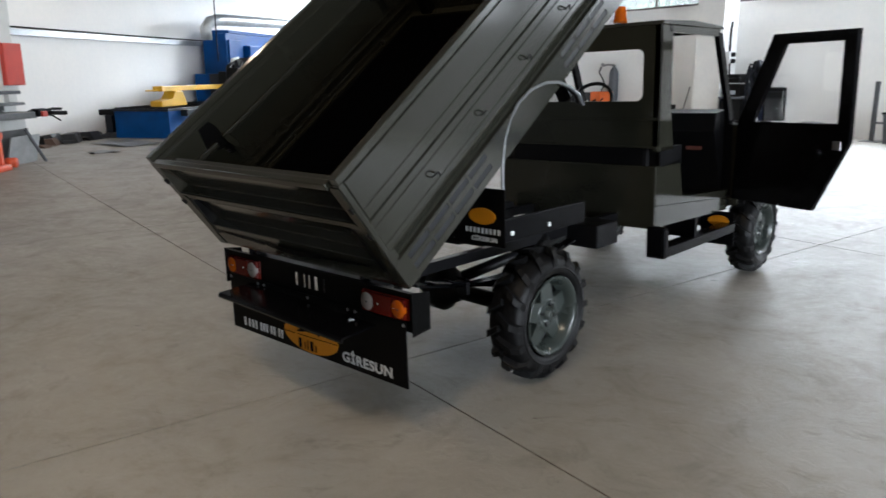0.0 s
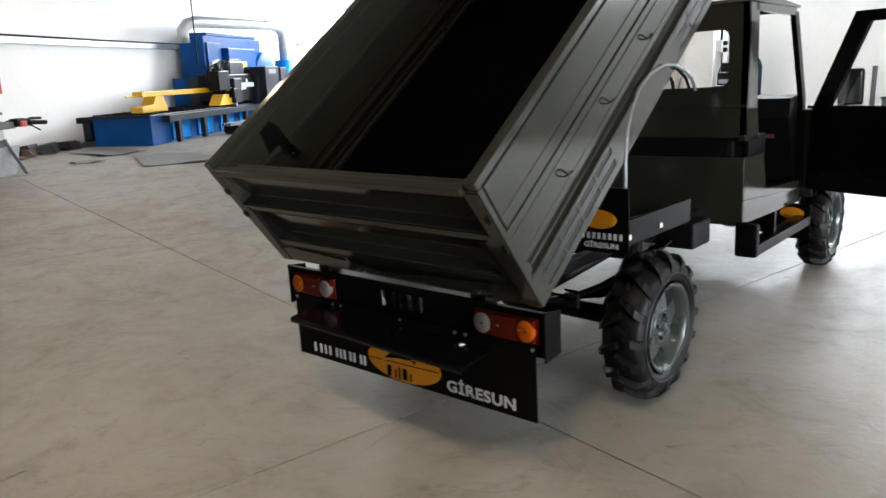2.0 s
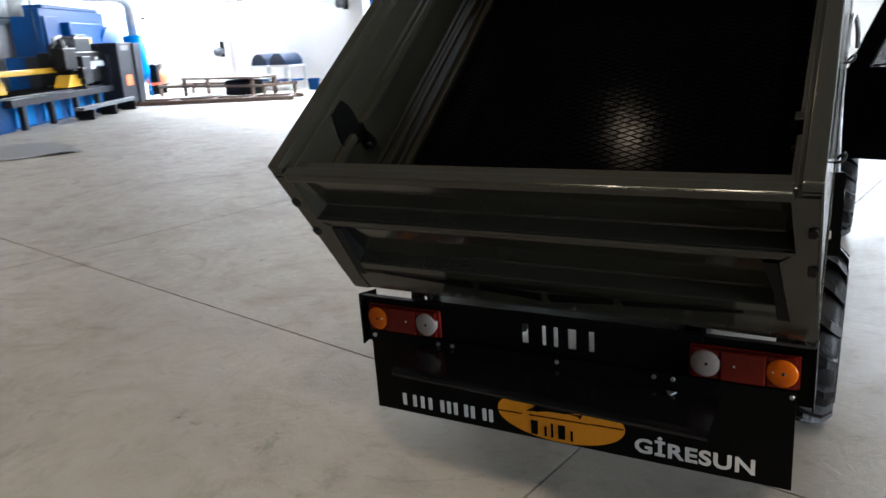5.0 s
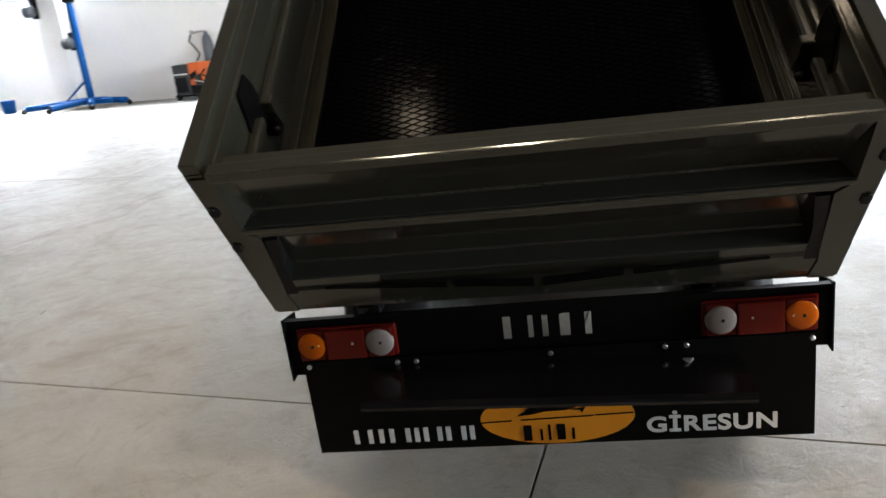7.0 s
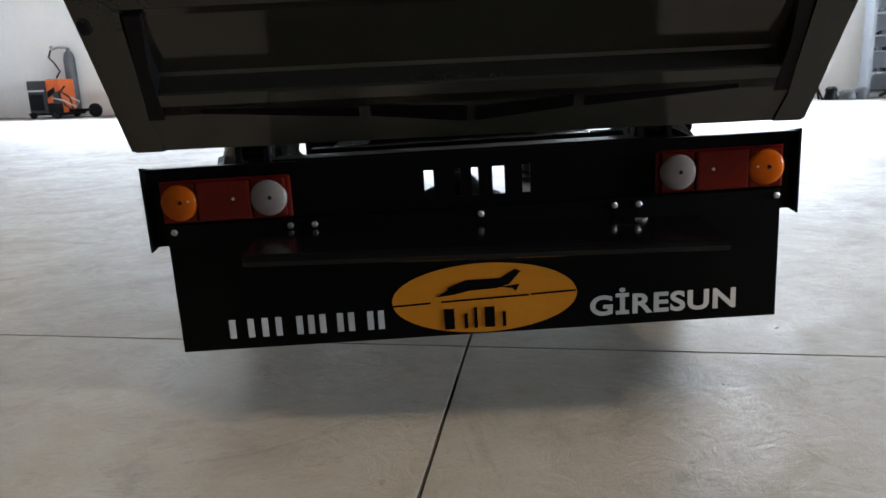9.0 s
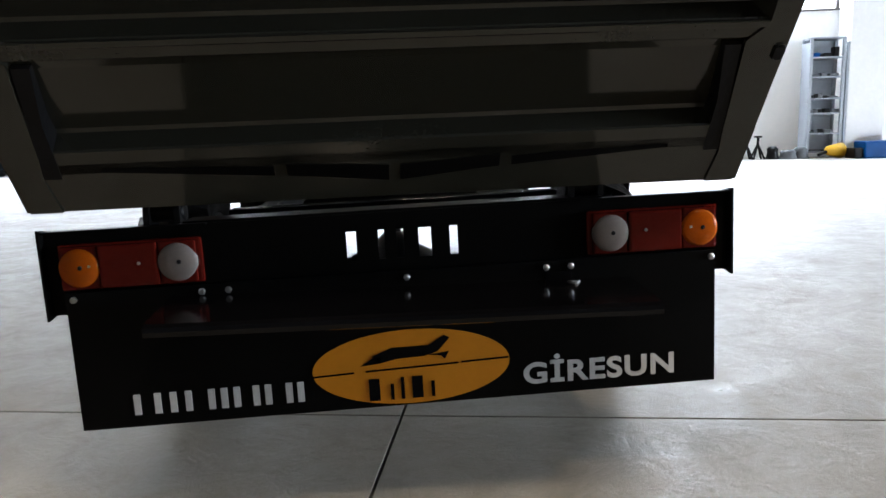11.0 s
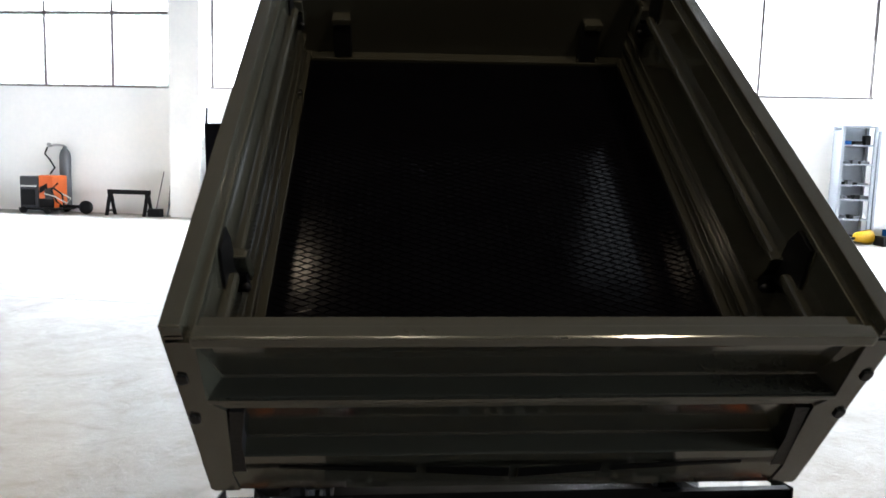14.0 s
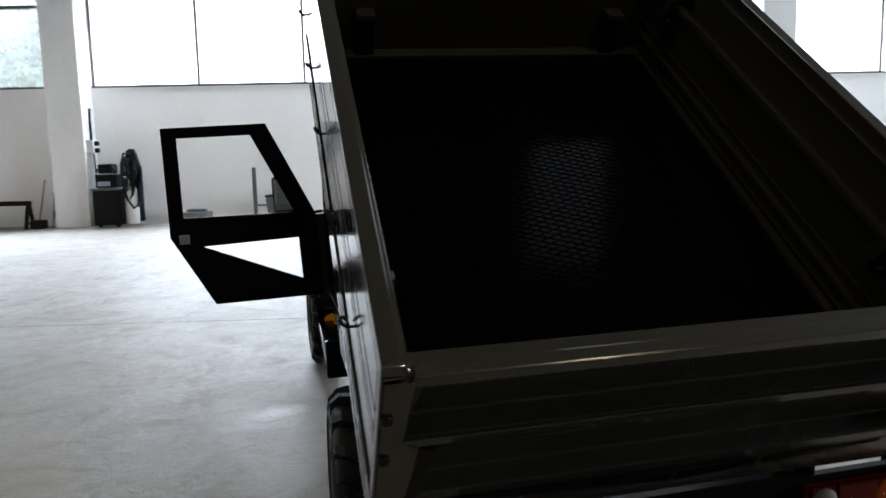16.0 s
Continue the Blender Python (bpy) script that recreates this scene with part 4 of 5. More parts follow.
def cab(truck):
    """Box cab of folded sheet: back wall with a window, side frames with door openings, roof, dash, bonnet."""
    X, Y0 = 0.632, 2.28
    t = 0.03
    # back wall round a rounded window
    bm = bmesh.new()
    def rounded(x0, x1, z0, z1, r, n=5):
        pts = []
        for cx, cz, a0 in ((x1 - r, z1 - r, 0), (x0 + r, z1 - r, 90), (x0 + r, z0 + r, 180), (x1 - r, z0 + r, 270)):
            pts += arc(cx, cz, r, a0, a0 + 90, n)
        return pts
    inner = rounded(-0.52, 0.52, 1.365, 1.685, 0.045)
    outer = []
    for x, z in inner:
        sx, sz = (x / 0.52), ((z - 1.525) / 0.16)
        k = max(abs(sx), abs(sz))
        sx, sz = sx / k, sz / k
        outer.append((sx * X, 1.455 + sz * (0.385 if sz > 0 else 0.385)))
    add_frame(bm, outer, inner, "y", Y0, Y0 + t)
    back = part("cab_back", bm, OLIVE, truck, "olive-grey cab back wall with a rounded window", BODY)
    part("swage_line", box(-X, X, Y0 - 0.010, Y0, 1.245, 1.262, 0.003), OLIVE, back)
    part("swage_line", box(-X, X, Y0 - 0.012, Y0, 1.07, 1.085, 0.003), OLIVE, back)
    part("cab_recess", box(-X + 0.02, X - 0.02, Y0 + 0.05, Y0 + 0.07, 0.93, 1.07), SATIN, truck, "", BODY)
    part("lower_back", box(-X, X, Y0 - 0.012, Y0 + 0.02, 0.55, 0.955, 0.006), OLIVE, truck, "olive-grey lower cab panel", BODY)
    part("recess_ledge", box(-X, X, Y0 - 0.01, Y0 + 0.07, 0.945, 0.957, 0.002), OLIVE, truck, "", BODY)
    part("roof", prism([(Y0 - 0.01, 1.825), (Y0 + 0.01, 1.85), (2.7, 1.862), (3.15, 1.845), (3.18, 1.822)], "x", -X - 0.012, X + 0.012, 0.006), OLIVE, truck, "", BODY)
    for s in (-1, 1):
        a, b = sorted((s * (X - 0.035), s * X))
        part("rear_pillar", prism([(Y0, 1.825), (2.44, 1.825), (2.45, 1.30), (2.48, 1.14), (2.50, 1.05), (Y0, 1.05)], "x", a, b), OLIVE, truck, "", BODY)
        part("lower_side", prism([(Y0, 0.56), (Y0, 0.95), (2.60, 0.975), (2.66, 0.72), (3.39, 0.68), (3.39, 0.53)], "x", a, b), OLIVE, truck, "", BODY)
        part("lower_seam", prism([(2.28, 0.700), (3.38, 0.625), (3.38, 0.629), (2.28, 0.704)], "x", *sorted((s * X, s * (X + 0.0015)))), SATIN, truck, "", BODY)
        part("waist_panel", box(a, b, Y0 + 0.05, 2.62, 0.95, 1.07), SATIN, truck, "", BODY)
        part("door_header", prism([(2.38, 1.785), (3.10, 1.775), (3.14, 1.825), (2.38, 1.825)], "x", a, b), OLIVE, truck, "", BODY)
        part("front_pillar", prism([(3.10, 1.80), (3.17, 1.80), (3.42, 1.23), (3.44, 0.55), (3.37, 0.55), (3.36, 1.22)], "x", a, b), BLACK, truck, "", BODY)
        part("front_wing", prism([(3.44, 0.55), (3.44, 1.16), (4.25, 1.08), (4.30, 0.60), (4.20, 0.60)] + [(3.78 + 0.42 * math.cos(radians(q)), 0.40 + 0.42 * math.sin(radians(q))) for q in (25, 60, 90, 120, 150)], "x", *sorted((s * 0.45, s * 0.70)), bevel=0.01), OLIVE, truck, "", BODY)
        arm = part("mirror", box(*sorted((0.80 * s, 0.96 * s)), 3.52, 3.56, 1.18, 1.42, 0.02), BLACK, truck, "door mirror on a bent arm", BODY)
        part("mirror_glass", box(*sorted((0.812 * s, 0.948 * s)), 3.512, 3.519, 1.192, 1.408, 0.003), MIRROR, arm, "mirror glass")
        part("mirror_arm", tube([(0.64 * s, 3.44, 1.18), (0.74 * s, 3.52, 1.16), (0.88 * s, 3.55, 1.19)], 0.010, 8), SATIN, arm, "", None, True)
    part("cab_floor", box(-X + 0.04, X - 0.04, Y0 + 0.02, 3.44, 0.60, 0.66), SATIN, truck, "", BODY)
    part("seat", box(-0.55, 0.55, 2.32, 2.75, 0.66, 0.92, 0.03), SATIN, truck, "black bench seat", BODY)
    part("seat_back", box(-0.55, 0.55, 2.30, 2.40, 0.92, 1.28, 0.03), SATIN, truck, "", BODY)
    part("dashboard", prism([(3.36, 0.66), (3.20, 1.12), (3.22, 1.25), (3.42, 1.27), (3.44, 0.66)], "x", -X + 0.04, X - 0.04), SATIN, truck, "", BODY)
    part("dash_sticker", box(0.38, 0.50, 3.205, 3.209, 0.985, 1.01), RUSTRED, truck, "faded red sticker", BODY @ pose(0, 0, 0))
    part("windscreen_frame", prism([(3.13, 1.80), (3.16, 1.80), (3.16, 1.825), (3.13, 1.825)], "x", -X + 0.04, X - 0.04), BLACK, truck, "", BODY)
    part("bonnet", prism([(3.42, 0.6), (3.42, 1.22), (3.55, 1.20), (4.30, 1.10), (4.36, 1.0), (4.36, 0.6)], "x", -0.45, 0.45, 0.02), OLIVE, truck, "", BODY)
    # steering wheel
    ring = [(-0.32 + 0.19 * math.cos(2 * math.pi * k / 28), 2.98 + 0.10 * math.sin(2 * math.pi * k / 28), 1.32 + 0.16 * math.sin(2 * math.pi * k / 28)) for k in range(28)]
    sw = part("steering_wheel", tube(ring, 0.014, 8, True), SATIN, truck, "black steering wheel", BODY, True)
    part("steering_column", tube([(-0.32, 2.98, 1.32), (-0.32, 3.2, 1.18)], 0.022, 10), SATIN, sw, "", None, True)
    for dx in (-0.17, 0.17):
        part("wheel_spoke", tube([(-0.32, 2.98, 1.32), (-0.32 + dx, 2.985, 1.325)], 0.010, 8), SATIN, sw, "", None, True)
    beacon = part("beacon", lathe([(0.0, 0.045), (0.02, 0.048), (0.022, 0.040), (0.08, 0.038), (0.10, 0.030), (0.105, 0.005)], 20, "z"), LENS_AMBER, truck, "amber rotating beacon on the cab roof", BODY @ pose(0.32, 2.33, 1.855), True)


def build_truck():
    truck = thing("tipper_truck", pose(0, 0, 0), "small olive-grey tipper truck with raised load bed and open doors", "truck")
    bed_floor(truck)
    tailgate(truck)
    for s in (-1, 1):
        side_panel(truck, s)
        tail_lamp(truck, s)
        door(truck, s)
    rear_flap(truck)
    name_plate(truck)
    chassis(truck)
    cab(truck)
    wheel(truck, 0.684, 0.962, 1)
    wheel(truck, -0.684, 0.962, -1)
    wheel(truck, 0.668, 3.82, 1, 2)
    wheel(truck, -0.668, 3.82, -1, 2)


build_truck()


# ---- along the window wall ----
def hall_thing(name, u, v, label, category, turn=0, group=""):
    return thing(name, HALL @ pose(u, v, 0, 0, 0, turn), label, category, group)


def gas_welder():
    w = hall_thing("welding_machine", -12.4, 15.75, "orange and black welding machine on a trolley with gas bottle", "welder")
    part("cabinet", box(-0.48, 0.02, -0.32, 0.32, 0.14, 0.93, 0.03), CHARCOAL, w)
    part("front_panel", box(0.02, 0.40, -0.30, 0.30, 0.14, 0.96, 0.03), ORANGE_PAINT, w, "orange panel")
    part("dark_stripe", prism([(0.05, 0.50), (0.26, 0.62), (0.26, 0.76), (0.05, 0.66)], "y", -0.312, -0.298), SATIN, w, "black diagonal stripe")
    part("rear_grille", box(-0.44, -0.06, -0.330, -0.318, 0.20, 0.60, 0.006), SATIN, w)
    part("control_panel", box(0.20, 0.42, -0.325, -0.30, 0.36, 0.62, 0.01), CHARCOAL, w)
    part("grille", box(0.04, 0.44, -0.32, -0.30, 0.14, 0.38, 0.01), SATIN, w)
    part("top_stripe", box(-0.46, -0.02, -0.325, -0.32, 0.66, 0.70), GREYPAINT, w)
    part("gas_bottle", lathe([(0.10, 0.12), (0.12, 0.14), (1.45, 0.14), (1.58, 0.11), (1.66, 0.05), (1.72, 0.04)], 20, "z"), DARKGREY, w, "dark grey gas bottle", pose(0.28, 0.42, 0), True)
    part("regulator", tube([(0.28, 0.42, 1.72), (0.05, 0.38, 1.74), (-0.12, 0.35, 1.70)], 0.03, 8), STEEL, w, "", None, True)
    part("gauge", lathe([(-0.02, 0.05), (0.02, 0.05)], 12, "y"), STEEL, w, "", pose(-0.1, 0.33, 1.74))
    part("hose", tube([(-0.14, 0.33, 1.68), (-0.2, 0.3, 1.5), (-0.05, 0.28, 1.35), (0.1, 0.25, 1.15), (0.0, 0.2, 0.98)], 0.022, 8), RUBBER, w, "", None, True)
    part("torch_cable", tube([(0.3, -0.33, 0.62), (0.5, -0.42, 0.66), (0.72, -0.4, 0.5), (0.7, -0.3, 0.2), (0.55, -0.35, 0.3), (0.42, -0.4, 0.6), (0.62, -0.4, 0.78)], 0.022, 8), RUBBER, w, "", None, True)
    part("torch_cable", tube([(0.2, -0.34, 0.5), (0.55, -0.45, 0.45), (0.85, -0.4, 0.28), (0.9, -0.3, 0.4), (0.6, -0.36, 0.56)], 0.016, 8), GREYPAINT, w, "", None, True)
    part("draw_bar", box(0.3, 1.15, -0.05, 0.05, 0.14, 0.22, 0.01), SATIN, w)
    part("trolley_base", box(-0.5, 0.5, -0.36, 0.5, 0.08, 0.14, 0.01), SATIN, w)
    for x, y, r in ((1.15, -0.08, 0.175), (-0.35, -0.38, 0.08), (0.3, -0.38, 0.08), (-0.35, 0.4, 0.08), (0.3, 0.4, 0.08)):
        part("castor", lathe([(-0.05, r * 0.6), (-0.045, r * 0.95), (0, r), (0.045, r * 0.95), (0.05, r * 0.6)], 20, "y"), RUBBER, w, "", pose(x, y, r), True)


def trestle():
    t = hall_thing("steel_trestle", -10.13, 15.75, "low black steel trestle standing by the wall", "trestle")
    part("beam", box(-0.56, 0.56, -0.05, 0.05, 0.54, 0.65, 0.005), SATIN, t)
    for x in (-0.5, 0.5):
        for d in (-0.16, 0.16):
            part("leg", prism([(d * 0.15 - 0.03, 0.56), (d * 0.15 + 0.03, 0.56), (d * 1.2 + 0.03, 0.0), (d * 1.2 - 0.03, 0.0)], "x", x - 0.035, x + 0.035, 0.004), SATIN, t)
        part("foot_bar", box(x - 0.03, x + 0.03, -0.17, 0.17, 0.1, 0.14, 0.004), SATIN, t)


def second_welder():
    w = hall_thing("wire_feed_welder", -7.6, 15.75, "tall black welding machine with hoses and a white gas bottle", "welder")
    part("cabinet", box(-0.42, 0.2, -0.3, 0.3, 0.06, 0.86, 0.02), SATIN, w)
    part("cabinet_lip", box(-0.44, 0.22, -0.32, 0.32, 0.86, 0.90, 0.01), DARKGREY, w)
    part("wire_feeder", box(-0.36, 0.12, -0.24, 0.24, 0.92, 1.22, 0.03), SATIN, w)
    part("feeder_panel", box(-0.3, -0.02, -0.255, -0.24, 0.96, 1.06, 0.004), SHELFGREY, w)
    part("handle", tube([(-0.34, -0.2, 1.22), (-0.30, -0.2, 1.34), (0.05, -0.2, 1.36), (0.12, -0.2, 1.24)], 0.02, 8), SATIN, w, "", None, True)
    part("gas_bottle", lathe([(0.08, 0.13), (0.1, 0.15), (0.78, 0.15), (0.90, 0.10), (0.95, 0.04)], 20, "z"), GREYPAINT, w, "white gas bottle", pose(0.40, -0.12, 0), True)
    part("bottle", lathe([(0.10, 0.11), (0.12, 0.13), (1.35, 0.13), (1.5, 0.08), (1.56, 0.03)], 20, "z"), NAVY, w, "dark navy gas bottle", pose(0.42, 0.22, 0), True)
    part("cable_hook", tube([(0.30, 0.24, 1.30), (0.32, 0.10, 1.72), (0.40, -0.05, 1.78), (0.55, -0.10, 1.74)], 0.022, 8), SATIN, w, "", None, True)
    rnd = random.Random(4)
    for k in range(13):
        a, b = rnd.uniform(0.28, 0.55), rnd.uniform(0.30, 0.66)
        top, low, y = rnd.uniform(1.50, 1.80), rnd.uniform(0.75, 1.25) if k < 9 else rnd.uniform(0.30, 0.60), rnd.uniform(-0.30, -0.12)
        path = [(a, y, low + 0.35), (a - 0.03, y, top - 0.25), (a + 0.04, y, top), (b, y, top - 0.04), (b + 0.08, y, top - 0.35), (b + 0.05, y, low + 0.18), ((a + b) / 2 + 0.03, y, low), (a, y, low + 0.30)]
        part("hose", tube(path, rnd.choice((0.022, 0.030, 0.036)), 8), rnd.choice((SATIN, RUBBER, NAVYBLACK)), w, "", None, True)
    part("torch_box", box(-0.30, 0.02, -0.20, 0.18, 1.24, 1.46, 0.04), SATIN, w)
    for x in (-0.3, 0.1):
        part("castor", lathe([(-0.03, 0.05), (0, 0.06), (0.03, 0.05)], 14, "y"), RUBBER, w, "", pose(x, -0.25, 0.06), True)


def wall_bits():
    b = hall_thing("switch_box", -8.18, 15.95, "small grey switch box with two dark knobs on the pillar", "switch box")
    part("housing", box(-0.04, 0.12, -0.14, 0.14, 1.72, 2.02, 0.01), GREYPAINT, b)
    for z in (1.78, 1.94):
        part("knob", lathe([(0.12, 0.06), (0.2, 0.05)], 12, "x"), SATIN, b, "", pose(0, -0.02, z))
    part("conduit", tube([(0.03, 0, 2.02), (0.03, 0, 2.5), (0.03, 0.03, 2.75)], 0.03, 8), SATIN, b, "", None, True)
    part("flex", tube([(0.06, 0, 1.72), (0.1, -0.05, 1.3), (0.15, -0.1, 0.9)], 0.02, 8), RUBBER, b, "", None, True)
    d = hall_thing("scrap_box", -9.38, 15.7, "small black box on the floor", "box")
    part("shell", box(-0.17, 0.13, -0.12, 0.12, 0, 0.2, 0.01), SATIN, d)
    for u, h, lean, nm in ((-9.42, 1.12, 0.05, "steel_rod"), (-9.08, 1.4, -0.05, "steel_rod"), (-9.1, 1.0, 0.06, "steel_rod")):
        r = hall_thing(nm, u, 15.8, "thin steel rod leaning beside the pillar", "rod", 0, "rods by the pillar")
        part("bar", tube([(0, -0.1, 0), (lean, 0.3, h)], 0.014, 6), DARKGREY, r)
    p = hall_thing("steel_post", -4.4, 15.8, "grey steel post with a short bracket and foot plate", "post")
    part("post", box(-0.04, 0.04, -0.04, 0.04, 0, 1.3, 0.004), DARKGREY, p)
    part("bracket", tube([(0, -0.05, 0.42), (0.28, -0.05, 0.42), (0.28, -0.05, 0.55)], 0.022, 8), DARKGREY, p)
    part("foot_plate", box(-0.2, 0.2, -0.15, 0.15, 0, 0.015), DARKGREY, p)
    c = hall_thing("parts_bin", -3.8, 15.75, "dark grey parts bin beside the wall", "bin")
    part("shell", prism([(-0.24, 0.0), (0.24, 0.0), (0.3, 0.62), (-0.3, 0.62)], "y", -0.25, 0.25, 0.01), DARKGREY, c)
    part("rim", box(-0.32, 0.32, -0.27, 0.27, 0.62, 0.66, 0.008), SATIN, c)
    q = hall_thing("flat_crate", -5.75, 15.75, "low flat crate of scrap on the floor", "crate")
    part("tray", box(-0.3, 0.3, -0.2, 0.2, 0, 0.3, 0.01), SHEET, q)
    part("scrap", box(-0.22, 0.2, -0.12, 0.14, 0.3, 0.37, 0.02), DARKGREY, q)


def blue_stand():
    s = hall_thing("lifting_column", -15.65, 15.3, "tall blue steel lifting column on spread legs", "lift")
    part("column", box(-0.07, 0.07, -0.07, 0.07, 0.2, 2.95, 0.01), BLUE_PAINT, s)
    part("head", box(-0.26, 0.26, -0.1, 0.1, 2.95, 3.08, 0.02), SATIN, s)
    part("head_block", box(-0.12, 0.12, -0.12, 0.12, 2.84, 2.96, 0.01), SATIN, s)
    part("base", box(-0.35, 0.35, -0.2, 0.2, 0.16, 0.28, 0.02), BLUE_PAINT, s)
    part("base_plate", prism([(-1.0, -0.35), (0.9, -0.25), (0.6, 0.25), (-0.5, 0.25)], "z", 0.12, 0.24, 0.01), BLUE_PAINT, s)
    for x, y in ((-1.9, -0.6), (1.2, 0.1), (-0.5, -1.1), (0.6, -0.7)):
        bm = bmesh.new()
        add_tube(bm, [(0, 0, 0.22), (x * 0.95, y * 0.95, 0.14)], 0.085, 8)
        part("leg", bm, BLUE_PAINT, s)
        part("castor", lathe([(-0.04, 0.06), (0, 0.075), (0.04, 0.06)], 14, "x"), RUBBER, s, "", pose(x, y, 0.075), True)
    part("brace", tube([(0, 0, 0.8), (-0.7, -0.25, 0.2)], 0.03, 8), BLUE_PAINT, s)


def drum_table():
    t = hall_thing("drum_trolley", -20.85, 15.5, "grey trolley frame with two dark blue domed lids", "trolley")
    for x in (-1.05, 0.0, 1.05):
        for y in (-0.35, 0.35):
            part("leg", box(x - 0.03, x + 0.03, y - 0.03, y + 0.03, 0, 0.82), GREYPAINT, t)
    part("top_frame", box(-1.12, 1.12, -0.42, 0.42, 0.80, 0.86, 0.01), GREYPAINT, t)
    part("shelf", box(-1.0, 1.0, -0.34, 0.34, 0.30, 0.36, 0.01), BLUE_PAINT, t, "blue shelf")
    for x in (-0.53, 0.53):
        bm = prism([(x + 0.44 * math.cos(math.pi * k / 14), 0.862 + 0.40 * math.sin(math.pi * k / 14)) for k in range(15)], "y", -0.4, 0.4, 0.01)
        part("domed_lid", bm, NAVY, t, "dark blue domed lid")


def floor_frames():
    b = hall_thing("bucket", -18.95, 15.5, "dark blue plastic bucket on the floor", "bucket")
    part("shell", lathe([(0, 0.15), (0.02, 0.17), (0.36, 0.21), (0.38, 0.22), (0.38, 0.19), (0.05, 0.15)], 20, "z"), BLUE_PAINT, b, "", None, True)
    f = hall_thing("chassis_frame", -18.2, 10.9, "bare rusty steel chassis frame lying on the floor", "frame", 35)
    for y in (-0.55, 0.55):
        part("side_rail", box(-2.6, 2.6, y - 0.05, y + 0.05, 0.02, 0.14, 0.01), RUST, f)
    for k in range(5):
        part("cross_rail", box(-2.5 + 1.2 * k, -2.4 + 1.2 * k, -0.5, 0.5, 0.03, 0.12, 0.01), RUST, f)
    g = hall_thing("frame_stand", -20.6, 13.2, "rusty steel frame on a low dark stand", "frame", 8)
    for x in (-1.6, 1.6):
        for y in (-0.5, 0.5):
            part("leg", box(x - 0.05, x + 0.05, y - 0.05, y + 0.05, 0, 0.55), RUST, g)
    part("deck", box(-1.7, 1.7, -0.55, 0.55, 0.55, 0.61, 0.01), RUST, g)
    part("gearbox", box(0.2, 1.2, -0.4, 0.4, 0.02, 0.5, 0.08), SATIN, g)
    for y in (-0.7, 0.7):
        part("long_rail", box(-2.7, 2.4, y - 0.04, y + 0.04, 0.30, 0.38), RUST, g)
    for x in (-2.6, 2.3):
        part("rail_end", box(x - 0.04, x + 0.04, -0.7, 0.7, 0.30, 0.38), RUST, g)
        part("foot", box(x - 0.04, x + 0.04, -0.74, -0.66, 0, 0.30), RUST, g)
        part("foot", box(x - 0.04, x + 0.04, 0.66, 0.74, 0, 0.30), RUST, g)
    for u, v, z0, z1 in ((-17.2, 15.58, 2.55, 3.45), (-16.42, 15.9, 1.6, 2.1), (-24.7, 15.9, 1.2, 1.8)):
        r = hall_thing("hose_reel", u, v, "dark hose reel fixed to the white pillar", "hose reel", 0, "reels on the pillars")
        part("bracket", box(-0.08, 0.08, -0.02, 0.1, z0, z1, 0.02), SATIN, r)
        part("reel", lathe([(-0.1, 0.16), (-0.06, 0.16), (-0.05, 0.1), (0.05, 0.1), (0.06, 0.16), (0.1, 0.16)], 20, "x"), DARKGREY, r, "", pose(0, -0.16, z0 + 0.2), True)


